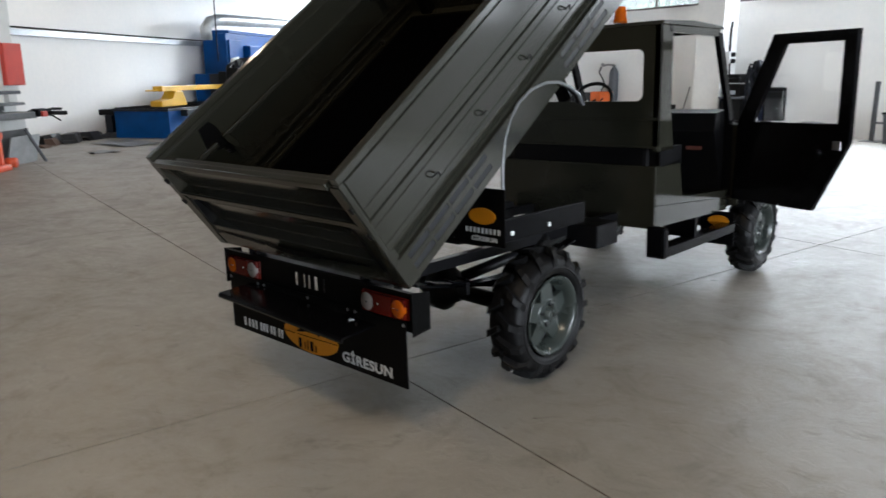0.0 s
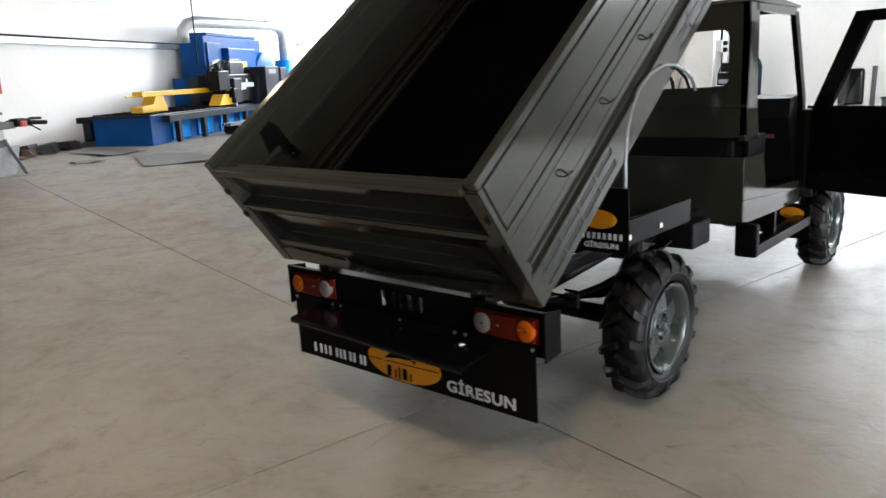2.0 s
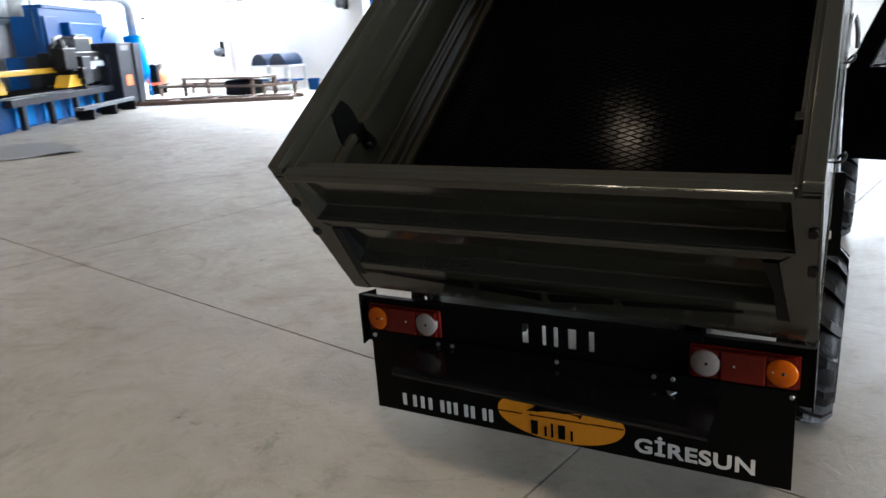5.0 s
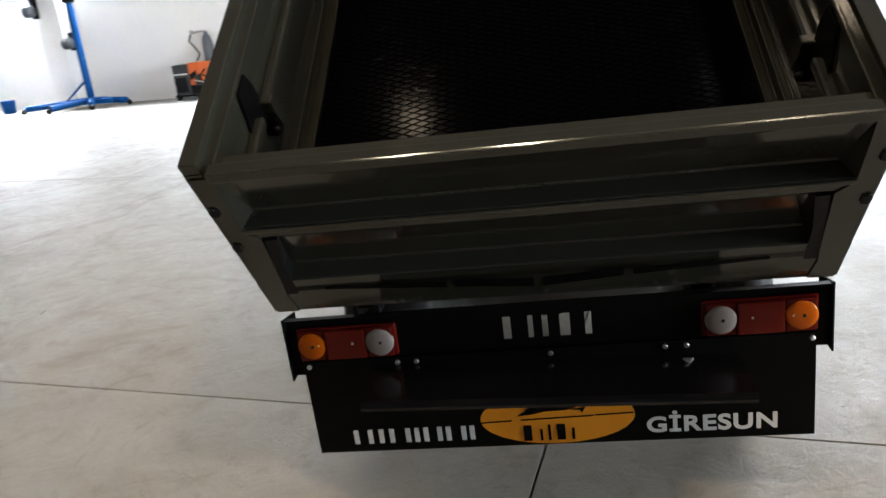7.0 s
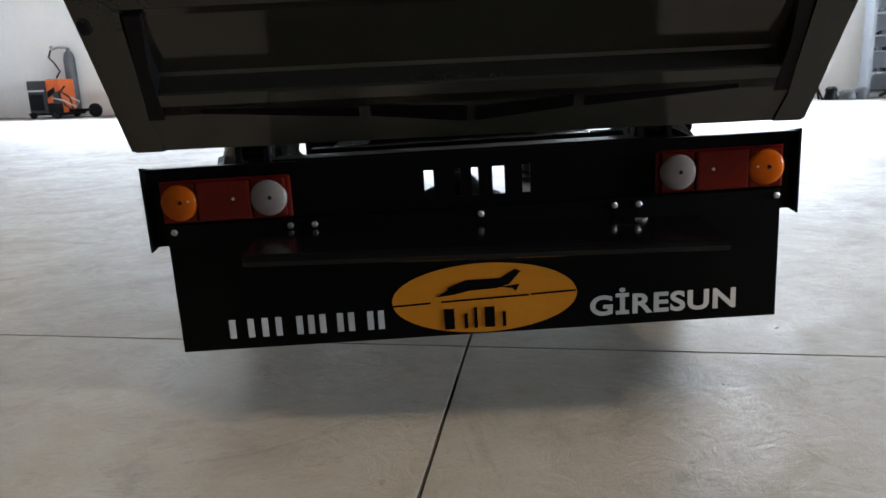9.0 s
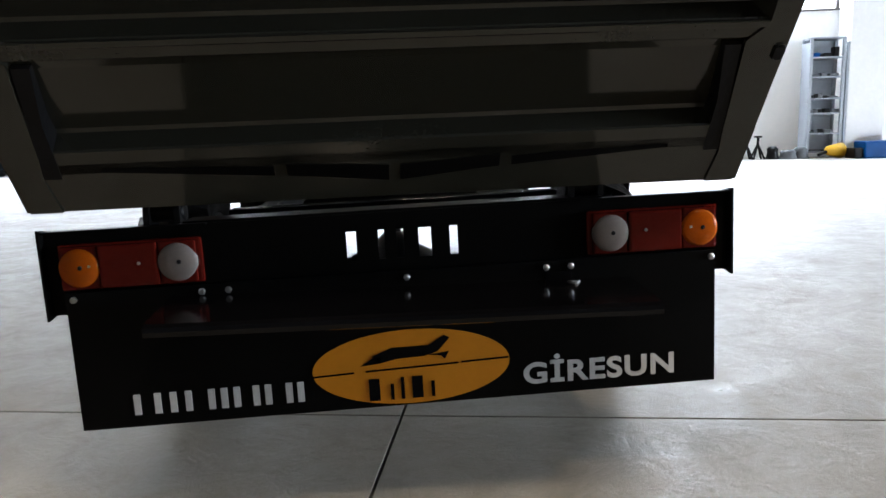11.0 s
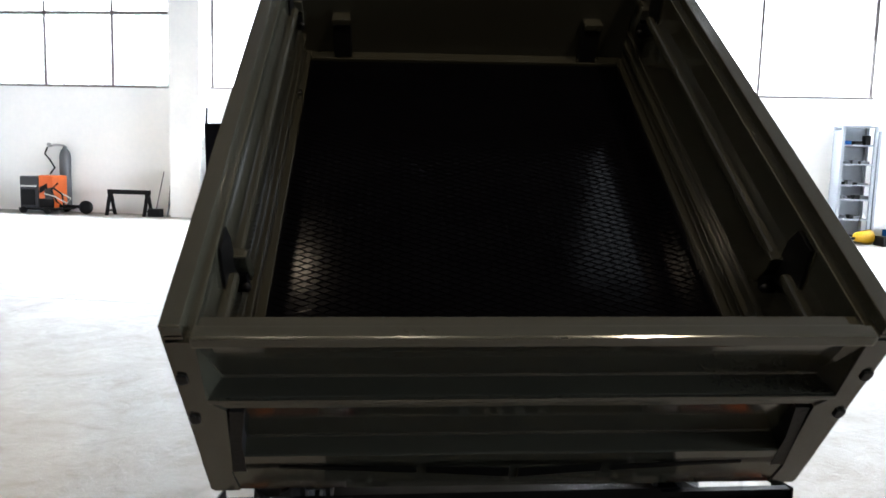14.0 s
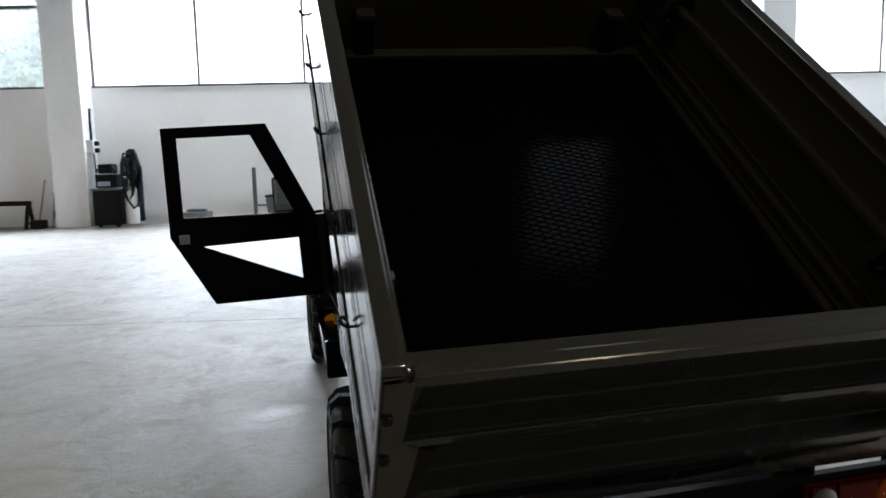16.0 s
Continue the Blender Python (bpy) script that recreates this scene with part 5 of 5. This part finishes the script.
def shelf_and_floor_stock():
    sh = hall_thing("shelving_unit", 7.1, 15.85, "grey metal shelving unit with small parts on its shelves", "shelf")
    for x in (-0.34, 0.34):
        for y in (-0.22, 0.22):
            part("upright", box(x - 0.03, x + 0.03, y - 0.03, y + 0.03, 0, 2.6), SHELFGREY, sh)
    part("side_sheet", box(-0.375, -0.365, -0.22, 0.22, 0.1, 2.5), SHELFGREY, sh)
    part("back_sheet", box(-0.34, 0.34, 0.235, 0.245, 0.1, 2.58), SHELFGREY, sh)
    part("ladder_rail", box(0.42, 0.47, -0.2, -0.14, 0, 2.5), SHELFGREY, sh)
    rnd = random.Random(7)
    for z in (0.12, 0.52, 0.96, 1.28, 1.74, 2.16, 2.57):
        part("shelf_board", box(-0.335, 0.335, -0.25, 0.23, z, z + 0.03, 0.003), SHELFGREY, sh)
    for z, n in ((0.15, 4), (0.55, 6), (0.99, 5), (1.31, 6), (1.77, 5), (2.19, 4)):
        x = -0.30
        while x < 0.20:
            w, h = rnd.uniform(0.06, 0.2), rnd.uniform(0.03, 0.10 if z < 2 else 0.22)
            it = thing("machine_part", HALL @ pose(7.1 + x + w / 2, 15.85 - 0.08, z), "small dark machine part lying on a shelf", "part", "parts on the shelves")
            part("casting", box(-w / 2, w / 2, -0.1, 0.1, 0, h, 0.01), rnd.choice((DARKGREY, SATIN, BLUE_PAINT if z > 2 else DARKGREY)), it)
            x += w + rnd.uniform(0.0, 0.06)
    for u in (5.45, 5.7):
        j = hall_thing("axle_stand", u, 15.6, "black steel axle stand on the floor", "axle stand", 0, "axle stands")
        for a in (45, 135, 225, 315):
            part("leg", tube([(0, 0, 0.34), (0.17 * math.cos(radians(a)), 0.17 * math.sin(radians(a)), 0)], 0.022, 6), SATIN, j)
        part("post", tube([(0, 0, 0.28), (0, 0, 0.48)], 0.03, 10), SATIN, j)
        part("saddle", box(-0.08, 0.08, -0.03, 0.03, 0.48, 0.52, 0.01), SATIN, j)
    for u, w, h, mt, lab in ((6.02, 0.14, 0.28, SATIN, "black steel drum part on the floor"), (6.35, 0.2, 0.2, DARKGREY, "dark gearbox casting on the floor"), (6.62, 0.16, 0.26, DARKGREY, "dark pump casting on the floor")):
        j = hall_thing("casting", u, 15.6, lab, "casting", 0, "castings on the floor")
        part("body", lathe([(0, w), (0.02, w * 1.05), (h * 0.5, w * 0.8), (h * 0.8, w * 0.9), (h, w * 0.5)], 12, "z"), mt, j, "", None, True)
        part("flange", box(-w, w, -w * 0.6, w * 0.6, 0, 0.04, 0.01), mt, j)
    y = hall_thing("yellow_grinder", 7.28, 15.45, "yellow power tool lying on the floor", "power tool", 20)
    part("body", lathe([(-0.22, 0.06), (-0.18, 0.10), (0.05, 0.15), (0.16, 0.17), (0.2, 0.1)], 14, "x"), YELLOW_PAINT, y, "", pose(0, 0, 0.17), True)
    part("handle", tube([(-0.2, 0, 0.15), (-0.42, 0, 0.08)], 0.035, 8), SATIN, y)
    bl = hall_thing("blue_machine_bed", 8.45, 15.3, "low blue machine bed on the floor", "machine", 4)
    part("bed", box(-0.75, 0.75, -0.25, 0.25, 0.0, 0.36, 0.03), BLUE_PAINT, bl)
    part("end_cap", box(-0.95, -0.75, -0.2, 0.2, 0.0, 0.22, 0.03), SATIN, bl)
    part("motor", lathe([(-0.2, 0.1), (-0.18, 0.12), (0.18, 0.12), (0.2, 0.1)], 16, "x"), SATIN, bl, "", pose(0.1, 0, 0.42), True)


RUST = mat("rusty_steel", (0.09, 0.055, 0.04), 0.7, 0.2, 0.4, 6, 0.2, 40)
gas_welder()
trestle()
second_welder()
wall_bits()
blue_stand()
drum_table()
floor_frames()
shelf_and_floor_stock()

# ---- along the skew wall ----
SKEW = pose(-16.4, 4.7, 0, 0, 0, 32)        # local x into the hall, y along the wall


def skew_thing(name, x, y, label, category, turn=0, group=""):
    return thing(name, SKEW @ pose(x, y, 0, 0, 0, turn), label, category, group)


def press_brake():
    p = skew_thing("press_brake", 1.7, -6.4, "large pale grey press brake with a red cabinet", "press brake")
    part("upper_beam", box(-0.5, 0.62, -2.6, 2.55, 1.28, 3.0, 0.03), GREYPAINT, p)
    part("side_frame", box(-0.8, 0.45, 2.30, 2.62, 0.0, 2.8, 0.03), GREYPAINT, p)
    part("side_frame", box(-0.8, 0.45, -2.7, -2.4, 0.0, 2.8, 0.03), GREYPAINT, p)
    part("lower_bed", box(-0.3, 0.62, -2.6, 2.6, 0.0, 0.78, 0.02), GREYPAINT, p)
    part("bed_table", box(-0.2, 0.85, -2.6, 2.65, 0.78, 0.90, 0.02), SHEET, p)
    part("tool_rail", box(0.3, 0.66, -2.6, 2.6, 1.02, 1.07, 0.01), SHEET, p)
    part("tool_beam", box(0.25, 0.60, -2.6, 2.6, 1.22, 1.28, 0.01), DARKGREY, p)
    for k in range(16):
        part("tool_holder", box(0.36, 0.64, 2.45 - 0.32 * k - 0.2, 2.45 - 0.32 * k, 1.08, 1.22, 0.01), GREYPAINT, p, "clamp on the tool beam")
        part("tool_gap", box(0.34, 0.52, 2.45 - 0.32 * k - 0.31, 2.45 - 0.32 * k - 0.2, 1.08, 1.22), SATIN, p)
    part("punch", box(0.40, 0.46, -2.5, 2.3, 0.92, 1.02), DARKGREY, p)
    part("red_cabinet", box(0.62, 0.72, 2.18, 2.62, 1.38, 2.12, 0.02), RED_PAINT, p, "red electrical cabinet")
    part("stripe", box(0.62, 0.626, -2.0, 1.75, 1.92, 2.0), ORANGE_PAINT, p, "orange stripe")
    for z in (1.5, 1.6):
        part("button", lathe([(0.62, 0.03), (0.64, 0.028)], 10, "x"), SATIN, p, "", pose(0, 1.9, z))
    part("back_gauge_arm", tube([(0.7, 2.6, 0.88), (0.9, 2.95, 0.86), (0.95, 3.3, 0.84)], 0.04, 8), SATIN, p)
    part("arm_head", box(0.74, 0.92, 2.60, 2.86, 0.80, 0.95, 0.04), SATIN, p)
    part("arm_cap", box(0.90, 0.96, 2.66, 2.80, 0.80, 0.90, 0.02), RED_PAINT, p, "small red cap")
    part("arm_pin", tube([(0.85, 2.8, 0.90), (0.85, 3.05, 0.93), (0.85, 3.3, 0.92)], 0.025, 8), SATIN, p)
    part("arm_pin", tube([(0.85, 2.8, 0.84), (0.85, 3.05, 0.80), (0.85, 3.25, 0.70)], 0.015, 8), SATIN, p)


def skew_bits():
    j = skew_thing("hydraulic_jack", 3.05, -5.33, "red hydraulic floor jack with upright handle", "jack", 15)
    part("column", box(-0.045, 0.045, -0.05, 0.05, 0.05, 0.56, 0.02), ORANGE_RED, j)
    part("base", box(-0.12, 0.12, -0.3, 0.14, 0.0, 0.10, 0.03), ORANGE_RED, j)
    part("foot", lathe([(-0.08, 0.085), (0.08, 0.085)], 16, "x"), ORANGE_RED, j, "", pose(0, 0.35, 0.1), True)
    part("collar", box(-0.06, 0.06, -0.075, 0.075, 0.52, 0.64, 0.02), ORANGE_RED, j)
    s = skew_thing("sheet_stack", 2.75, -4.55, "grey sheet metal offcuts leaning against the machine", "sheet metal", 8)
    part("sheet", prism([(-0.3, 0.0), (-0.05, 0.62), (-0.03, 0.62), (-0.27, 0.0)], "y", -0.7, 0.4), SHEET, s)
    part("sheet", prism([(-0.14, 0.0), (0.0, 0.5), (0.02, 0.5), (-0.11, 0.0)], "y", -0.2, 0.65), GALV, s)
    part("strut", tube([(0.1, 0.6, 0), (0.0, 0.25, 0.62)], 0.03, 6), DARKGREY, s)
    part("strut", tube([(0.12, -0.75, 0), (0.0, -0.85, 0.5)], 0.02, 6), DARKGREY, s)
    for x, y, a, w, d, lab in ((2.89, -2.42, -38, 0.4, 0.55, "thin grey steel sheet lying on the floor"), (4.5, -2.07, -54, 2.1, 1.25, "large grey steel sheet lying on the floor"), (2.19, -0.65, -28, 1.5, 0.95, "wide grey steel sheet lying on the floor")):
        q = skew_thing("steel_sheet", x, y, lab, "sheet metal", a, "sheets on the floor")
        bm = bmesh.new()
        n = 8
        rows = [[bm.verts.new((-w / 2 + w * i / n, -d / 2 + d * k / n, 0.012 + 0.03 * math.sin(2.2 * i / n + k * 0.4) ** 2)) for i in range(n + 1)] for k in range(n + 1)]
        for k in range(n):
            for i in range(n):
                bm.faces.new((rows[k][i], rows[k][i + 1], rows[k + 1][i + 1], rows[k + 1][i]))
        ret = bmesh.ops.extrude_face_region(bm, geom=bm.faces[:])
        bmesh.ops.translate(bm, vec=(0, 0, -0.006), verts=[v for v in ret["geom"] if isinstance(v, bmesh.types.BMVert)])
        part("sheet", bm, SHEET, q)
    rnd = random.Random(11)
    for k in range(14):
        x, y = 0.35 + 0.35 * rnd.random(), -2.6 + 0.27 * k
        q = skew_thing("scrap_piece", x, y, "dark steel offcut in a heap along the wall", "scrap", rnd.uniform(-40, 40), "scrap along the wall")
        w, d, h = rnd.uniform(0.2, 0.45), rnd.uniform(0.12, 0.3), rnd.uniform(0.06, 0.26)
        part("offcut", prism([(-w, 0), (w, 0), (w * 0.7, h), (-w * 0.4, h * 0.8)], "y", -d, d, 0.01), rnd.choice((CHARCOAL, SATIN, RUST)), q)
    t = skew_thing("cable_tray", 0.0, 2.0, "grey cable tray with a dark cable along the wall", "cable tray")
    part("tray", box(0.004, 0.12, -12.0, 5.4, 2.42, 2.56, 0.004), GALV, t)
    part("cable", tube([(0.08, -12.0, 2.585), (0.08, -4, 2.60), (0.08, 1, 2.59), (0.08, 5.4, 2.60)], 0.02, 8), SATIN, t)
    c = skew_thing("hanging_cable", 2.0, 4.3, "black cable that hangs from the roof", "cable")
    part("cable", tube([(0, 0, 7.35), (0.0, 0.02, 4), (0.02, 0, 1.9)], 0.018, 6), SATIN, c)


def cutting_table():
    t = skew_thing("cutting_table", 2.0, 0.8, "long blue plasma cutting table with a dark slatted deck", "cutting table")
    part("front_box", box(-1.06, 0.44, 0.0, 0.9, 0.0, 0.66, 0.01), BLUE_PAINT, t)
    part("back_box", box(-1.06, 0.30, 0.9, 6.2, 0.0, 0.62, 0.01), BLUE_PAINT, t)
    part("deck", box(-1.12, 0.46, -0.05, 6.3, 0.66, 0.72, 0.01), NAVYBLACK, t, "dark slatted deck")
    for k in range(20):
        part("slat", box(-1.08, 0.42, 0.05 + 0.31 * k, 0.09 + 0.31 * k, 0.72, 0.75), SATIN, t)
    part("rail_beam", box(0.47, 0.66, 0.5, 6.6, 0.52, 0.68, 0.01), NAVYBLACK, t)
    for k in range(4):
        part("rail_post", box(0.52, 0.64, 0.95 + 1.35 * k, 1.1 + 1.35 * k, 0.0, 0.52, 0.01), NAVYBLACK, t)
        part("blue_door", box(0.305, 0.35, 1.15 + 1.35 * k, 2.05 + 1.35 * k, 0.05, 0.5, 0.01), BRIGHT_BLUE, t, "bright blue panel")
    part("end_arm", box(-1.52, -1.06, 0.02, 0.3, 0.56, 0.70, 0.02), SATIN, t)
    part("end_foot", box(-1.38, -1.18, 0.05, 0.25, 0, 0.56, 0.01), NAVYBLACK, t)
    g = skew_thing("cutting_gantry", 2.0, 4.6, "yellow gantry arm and dark cutting head over the table", "gantry")
    part("arm", box(-0.13, 0.13, -3.5, 0.2, 1.13, 1.26, 0.02), YELLOW_PAINT, g, "yellow gantry arm")
    part("rod", tube([(0, -4.0, 1.16), (0, -3.4, 1.16)], 0.018, 6), YELLOW_PAINT, g)
    part("arm_foot", prism([(-3.6, 0.76), (-2.4, 0.76), (-2.48, 0.92), (-2.6, 1.13), (-2.95, 1.13), (-3.08, 0.93), (-3.6, 0.90)], "x", -0.16, 0.16, 0.02), YELLOW_PAINT, g)
    part("carriage", prism([(-0.3, 0.76), (0.9, 0.76), (0.8, 1.06), (0.0, 1.06)], "x", 0.2, 0.55, 0.02), YELLOW_PAINT, g)
    part("head_frame", box(-0.3, 0.5, 0.2, 2.2, 0.82, 1.62, 0.04), SATIN, g, "dark machine head")
    part("head_motor", box(-0.2, 0.4, 0.9, 1.9, 1.6, 2.0, 0.05), NAVYBLACK, g)
    part("head_box", box(0.30, 0.62, -0.35, 0.35, 1.18, 1.72, 0.03), SATIN, g, "black drive box")
    part("drive_unit", box(0.45, 0.68, 0.5, 1.0, 0.8, 1.5, 0.03), NAVYBLACK, g)
    part("head_plate", box(0.5, 0.57, 0.95, 2.15, 1.22, 1.36, 0.01), SHELFGREY, g)
    part("spindle", tube([(0.55, 0.7, 0.6), (0.55, 0.7, 1.2)], 0.07, 12), STEEL, g, "", None, True)
    for q in range(4):
        part("hose", tube([(0.45, 0.1 + 0.15 * q, 1.5), (0.5, 0.15 + 0.15 * q, 1.9 + 0.06 * (q % 2)), (0.3, 0.5 + 0.12 * q, 2.0), (0.1, 0.9 + 0.1 * q, 1.75)], 0.022, 8), SATIN, g, "", None, True)
    part("cable_loop", tube([(0.2, 0.1, 1.6), (0.2, 0.2, 1.95), (0.2, 0.55, 2.0), (0.2, 0.75, 1.75), (0.2, 0.75, 1.3)], 0.05, 10), GREYPAINT, g, "", None, True)
    part("cable_loop", tube([(0.3, -0.35, 1.3), (0.3, -0.3, 1.75), (0.3, 0.0, 1.85), (0.3, 0.1, 1.5)], 0.06, 10), SATIN, g, "", None, True)
    part("screen", box(0.3, 0.36, 1.0, 1.75, 1.62, 2.06, 0.02), NAVYBLACK, g, "dark control screen")
    part("bright_plate", box(0.56, 0.585, 0.2, 1.5, 1.16, 1.24, 0.004), GREYPAINT, g, "bright guide plate")
    part("torch_holder", box(0.5, 0.72, 0.35, 0.62, 0.95, 1.22, 0.03), SATIN, g)
    part("gauge", lathe([(0.70, 0.05), (0.72, 0.05)], 14, "x"), GREYPAINT, g, "", pose(0, 1.3, 1.42))
    part("side_cheek", prism([(-0.3, 0.55), (0.55, 0.55), (0.66, 0.9), (0.66, 1.5), (0.4, 1.78), (-0.3, 1.78)], "y", 2.2, 2.5, 0.03), NAVYBLACK, g)
    k = skew_thing("control_cabinet", 2.55, 7.5, "dark control cabinet with an orange label and grey side", "cabinet")
    part("shell", box(-0.35, 0.35, -0.55, 0.6, 0.12, 1.82, 0.02), NAVYBLACK, k)
    part("side_panel", box(-0.32, 0.40, 0.6, 1.15, 0.0, 1.80, 0.02), NAVYBLACK, k)
    part("door_label", box(0.351, 0.358, -0.15, 0.3, 0.62, 0.92), ORANGE_PAINT, k, "orange label")
    part("top_label", box(0.351, 0.358, -0.3, 0.3, 1.6, 1.74), SHEET, k)
    part("plinth", box(-0.3, 0.3, -0.5, 0.55, 0.0, 0.12), SATIN, k)
    b = skew_thing("steel_beams", 3.1, 5.0, "grey steel sections lying on low trestles", "steel sections")
    for q in range(3):
        part("section", box(-0.12 + 0.09 * q, -0.05 + 0.09 * q, -1.6, 2.3 - 0.3 * q, 0.24, 0.32, 0.004), DARKGREY, b)
    for y in (-1.2, 0.2, 1.6):
        part("bearer", box(-0.2, 0.2, y - 0.05, y + 0.05, 0, 0.24), SATIN, b)


def big_blue_machine():
    m = skew_thing("blue_machine", 0.85, 7.9, "tall dark blue filter machine behind the cutting table", "machine")
    part("housing", box(-0.45, 0.35, -1.5, 2.9, 0.0, 2.80, 0.03), BLUE_PAINT, m)
    part("low_bay", box(-0.45, 0.30, -2.15, -1.55, 0.0, 1.55, 0.03), BLUE_PAINT, m)
    part("left_bay", box(0.35, 0.42, -1.4, -0.5, 0.3, 2.6, 0.02), BLUE_PAINT, m)
    part("right_bay", box(0.35, 0.60, -0.3, 1.8, 1.2, 2.45, 0.03), BLUE_PAINT, m)
    part("panel_label", box(0.605, 0.615, 0.3, 1.0, 1.72, 2.02), YELLOW_PAINT, m, "yellow label")
    part("fan_casing", lathe([(-0.25, 0.9), (-0.22, 0.95), (0.22, 0.95), (0.25, 0.9)], 28, "x"), BLUE_PAINT, m, "round fan casing", pose(0.2, 3.1, 1.45), True)
    part("upper_box", box(-0.42, 0.37, -1.3, 2.5, 2.80, 2.90, 0.02), BLUE_PAINT, m)
    part("foot_box", box(0.35, 0.8, -2.7, -1.8, 0.5, 1.55, 0.03), NAVYBLACK, m)
    d = skew_thing("extraction_duct", 1.2, 5.2, "silver ribbed extraction duct from machine to dust drum", "duct")
    path = [(-0.1, 0.2, 2.55), (-0.1, 0.2, 2.9), (0.0, 0.3, 3.08), (0.1, 0.6, 3.16), (0.35, 3.0, 3.22), (0.6, 5.2, 3.26), (0.68, 5.8, 3.20), (0.72, 6.0, 2.95), (0.72, 6.0, 2.0)]
    part("pipe", tube(path, 0.17, 16), GALV, d, "", None, True)
    for k in range(9):
        part("rib", lathe([(-0.012, 0.177), (0.012, 0.177)], 16, "y"), GALV, d, "", pose(0.13 + 0.05 * k, 0.9 + 0.5 * k, 3.167 + 0.011 * k), True)
    c = skew_thing("dust_drum", 1.92, 11.2, "bright blue dust collection drum on legs", "dust collector")
    part("drum", lathe([(0.45, 0.12), (0.8, 0.33), (0.82, 0.35), (2.05, 0.35), (2.08, 0.30)], 24, "z"), BRIGHT_BLUE, c, "", None, True)
    for a in (30, 150, 270):
        part("leg", tube([(0.3 * math.cos(radians(a)), 0.3 * math.sin(radians(a)), 0.9), (0.33 * math.cos(radians(a)), 0.33 * math.sin(radians(a)), 0)], 0.03, 6), BRIGHT_BLUE, c)
    part("motor_box", box(0.2, 0.5, 0.3, 0.7, 0.5, 1.1, 0.03), SATIN, c)
    r = skew_thing("red_air_tank", 1.6, 13.9, "red air compressor tank on short legs", "air tank")
    part("tank", lathe([(-0.58, 0.08), (-0.54, 0.22), (-0.44, 0.28), (0.44, 0.28), (0.54, 0.22), (0.58, 0.08)], 24, "y"), ORANGE_RED, r, "", pose(0, 0, 0.58), True)
    for y in (-0.45, 0.45):
        part("leg", box(-0.2, 0.2, y - 0.03, y + 0.03, 0, 0.35), SATIN, r)
    part("pump", box(-0.16, 0.16, -0.22, 0.22, 0.84, 1.1, 0.05), SATIN, r)
    w = skew_thing("wall_lamp", 0.1, 17.0, "small dark lamp bracket on the white wall", "lamp")
    part("bracket", tube([(-0.05, 0, 3.2), (0.3, 0, 3.1), (0.3, 0, 2.9)], 0.03, 8), SATIN, w)
    part("shade", lathe([(0, 0.14), (0.12, 0.05)], 14, "z"), SATIN, w, "", pose(0.3, 0, 2.8), True)


ORANGE_RED = mat("red_orange_paint", (0.55, 0.07, 0.02), 0.45, 0, 0.15, 5, 0.05)
press_brake()
skew_bits()
cutting_table()
big_blue_machine()


# ---- outside the clear window bay ----
def tree(x, y, h, seed):
    rnd = random.Random(seed)
    t = hall_thing("tree", x, y, "leafy green tree outside the window", "tree", 0, "trees outside")
    part("trunk", tube([(0, 0, 0), (0.1, 0, h * 0.4), (0, 0.1, h * 0.8)], [0.25, 0.18, 0.06], 10), RUST, t, "", None, True)
    bm = bmesh.new()
    clumps = [(rnd.uniform(-2, 2), rnd.uniform(-1.5, 1.5), rnd.uniform(h * 0.3, h), rnd.uniform(0.5, 1.1)) for _ in range(26)]
    for cx, cy, cz, r in clumps:
        add_tube(bm, [(0, 0, h * 0.35), (cx * 0.5, cy * 0.5, (h * 0.35 + cz) / 2), (cx, cy, cz)], 0.03, 4)
        for _ in range(120):
            d = Vector((rnd.gauss(0, 1), rnd.gauss(0, 1), rnd.gauss(0, 1))).normalized() * r * rnd.random() ** 0.4
            p = Vector((cx, cy, cz)) + d
            a, b = Vector((rnd.gauss(0, 1), rnd.gauss(0, 1), rnd.gauss(0, 1))).normalized() * 0.22, Vector((rnd.gauss(0, 1), rnd.gauss(0, 1), rnd.gauss(0, 1))).normalized() * 0.14
            bm.faces.new([bm.verts.new(p + q) for q in (a, b, -a, -b)])
    tagged(part("crown", bm, LEAF, t), kind="stuff")


for x, y, h, k in ((-21.5, 26, 9, 1), (-18.0, 25, 8, 2), (-25, 27, 9, 5), (-14.6, 26, 8.5, 3), (-11.8, 27.5, 9.5, 7)):
    tree(x, y, h, k)
tagged(part("ground", box(-120, 120, WALL_V + 1.01, 160, -0.4, -0.05), GRASSY, None, "", HALL), "grassy ground outside the hall", "ground", kind="structure")


def high_bay(u, v):
    h = hall_thing("high_bay_lamp", u, v, "round high-bay lamp hung under the roof", "ceiling lamp", 0, "high-bay lamps")
    part("shade", lathe([(6.46, 0.20), (6.60, 0.17), (6.80, 0.08), (6.95, 0.06)], 20, "z"), DARKGREY, h, "", None, True)
    part("hanger", tube([(0, 0, 6.95), (0, 0, 7.4)], 0.012, 6), STEEL, h)


for u, v, watts in LAMPS:
    high_bay(u, v)
strip = hall_thing("panel_lamp", *PANEL, "long white panel lamp hung under the roof", "ceiling lamp")
part("housing", box(-0.43, 0.43, -0.94, 0.94, 6.45, 6.52, 0.01), GREYPAINT, strip)
for y in (-0.6, 0.6):
    part("hanger", tube([(0, y, 6.52), (0, y, 7.4)], 0.008, 6), STEEL, strip)
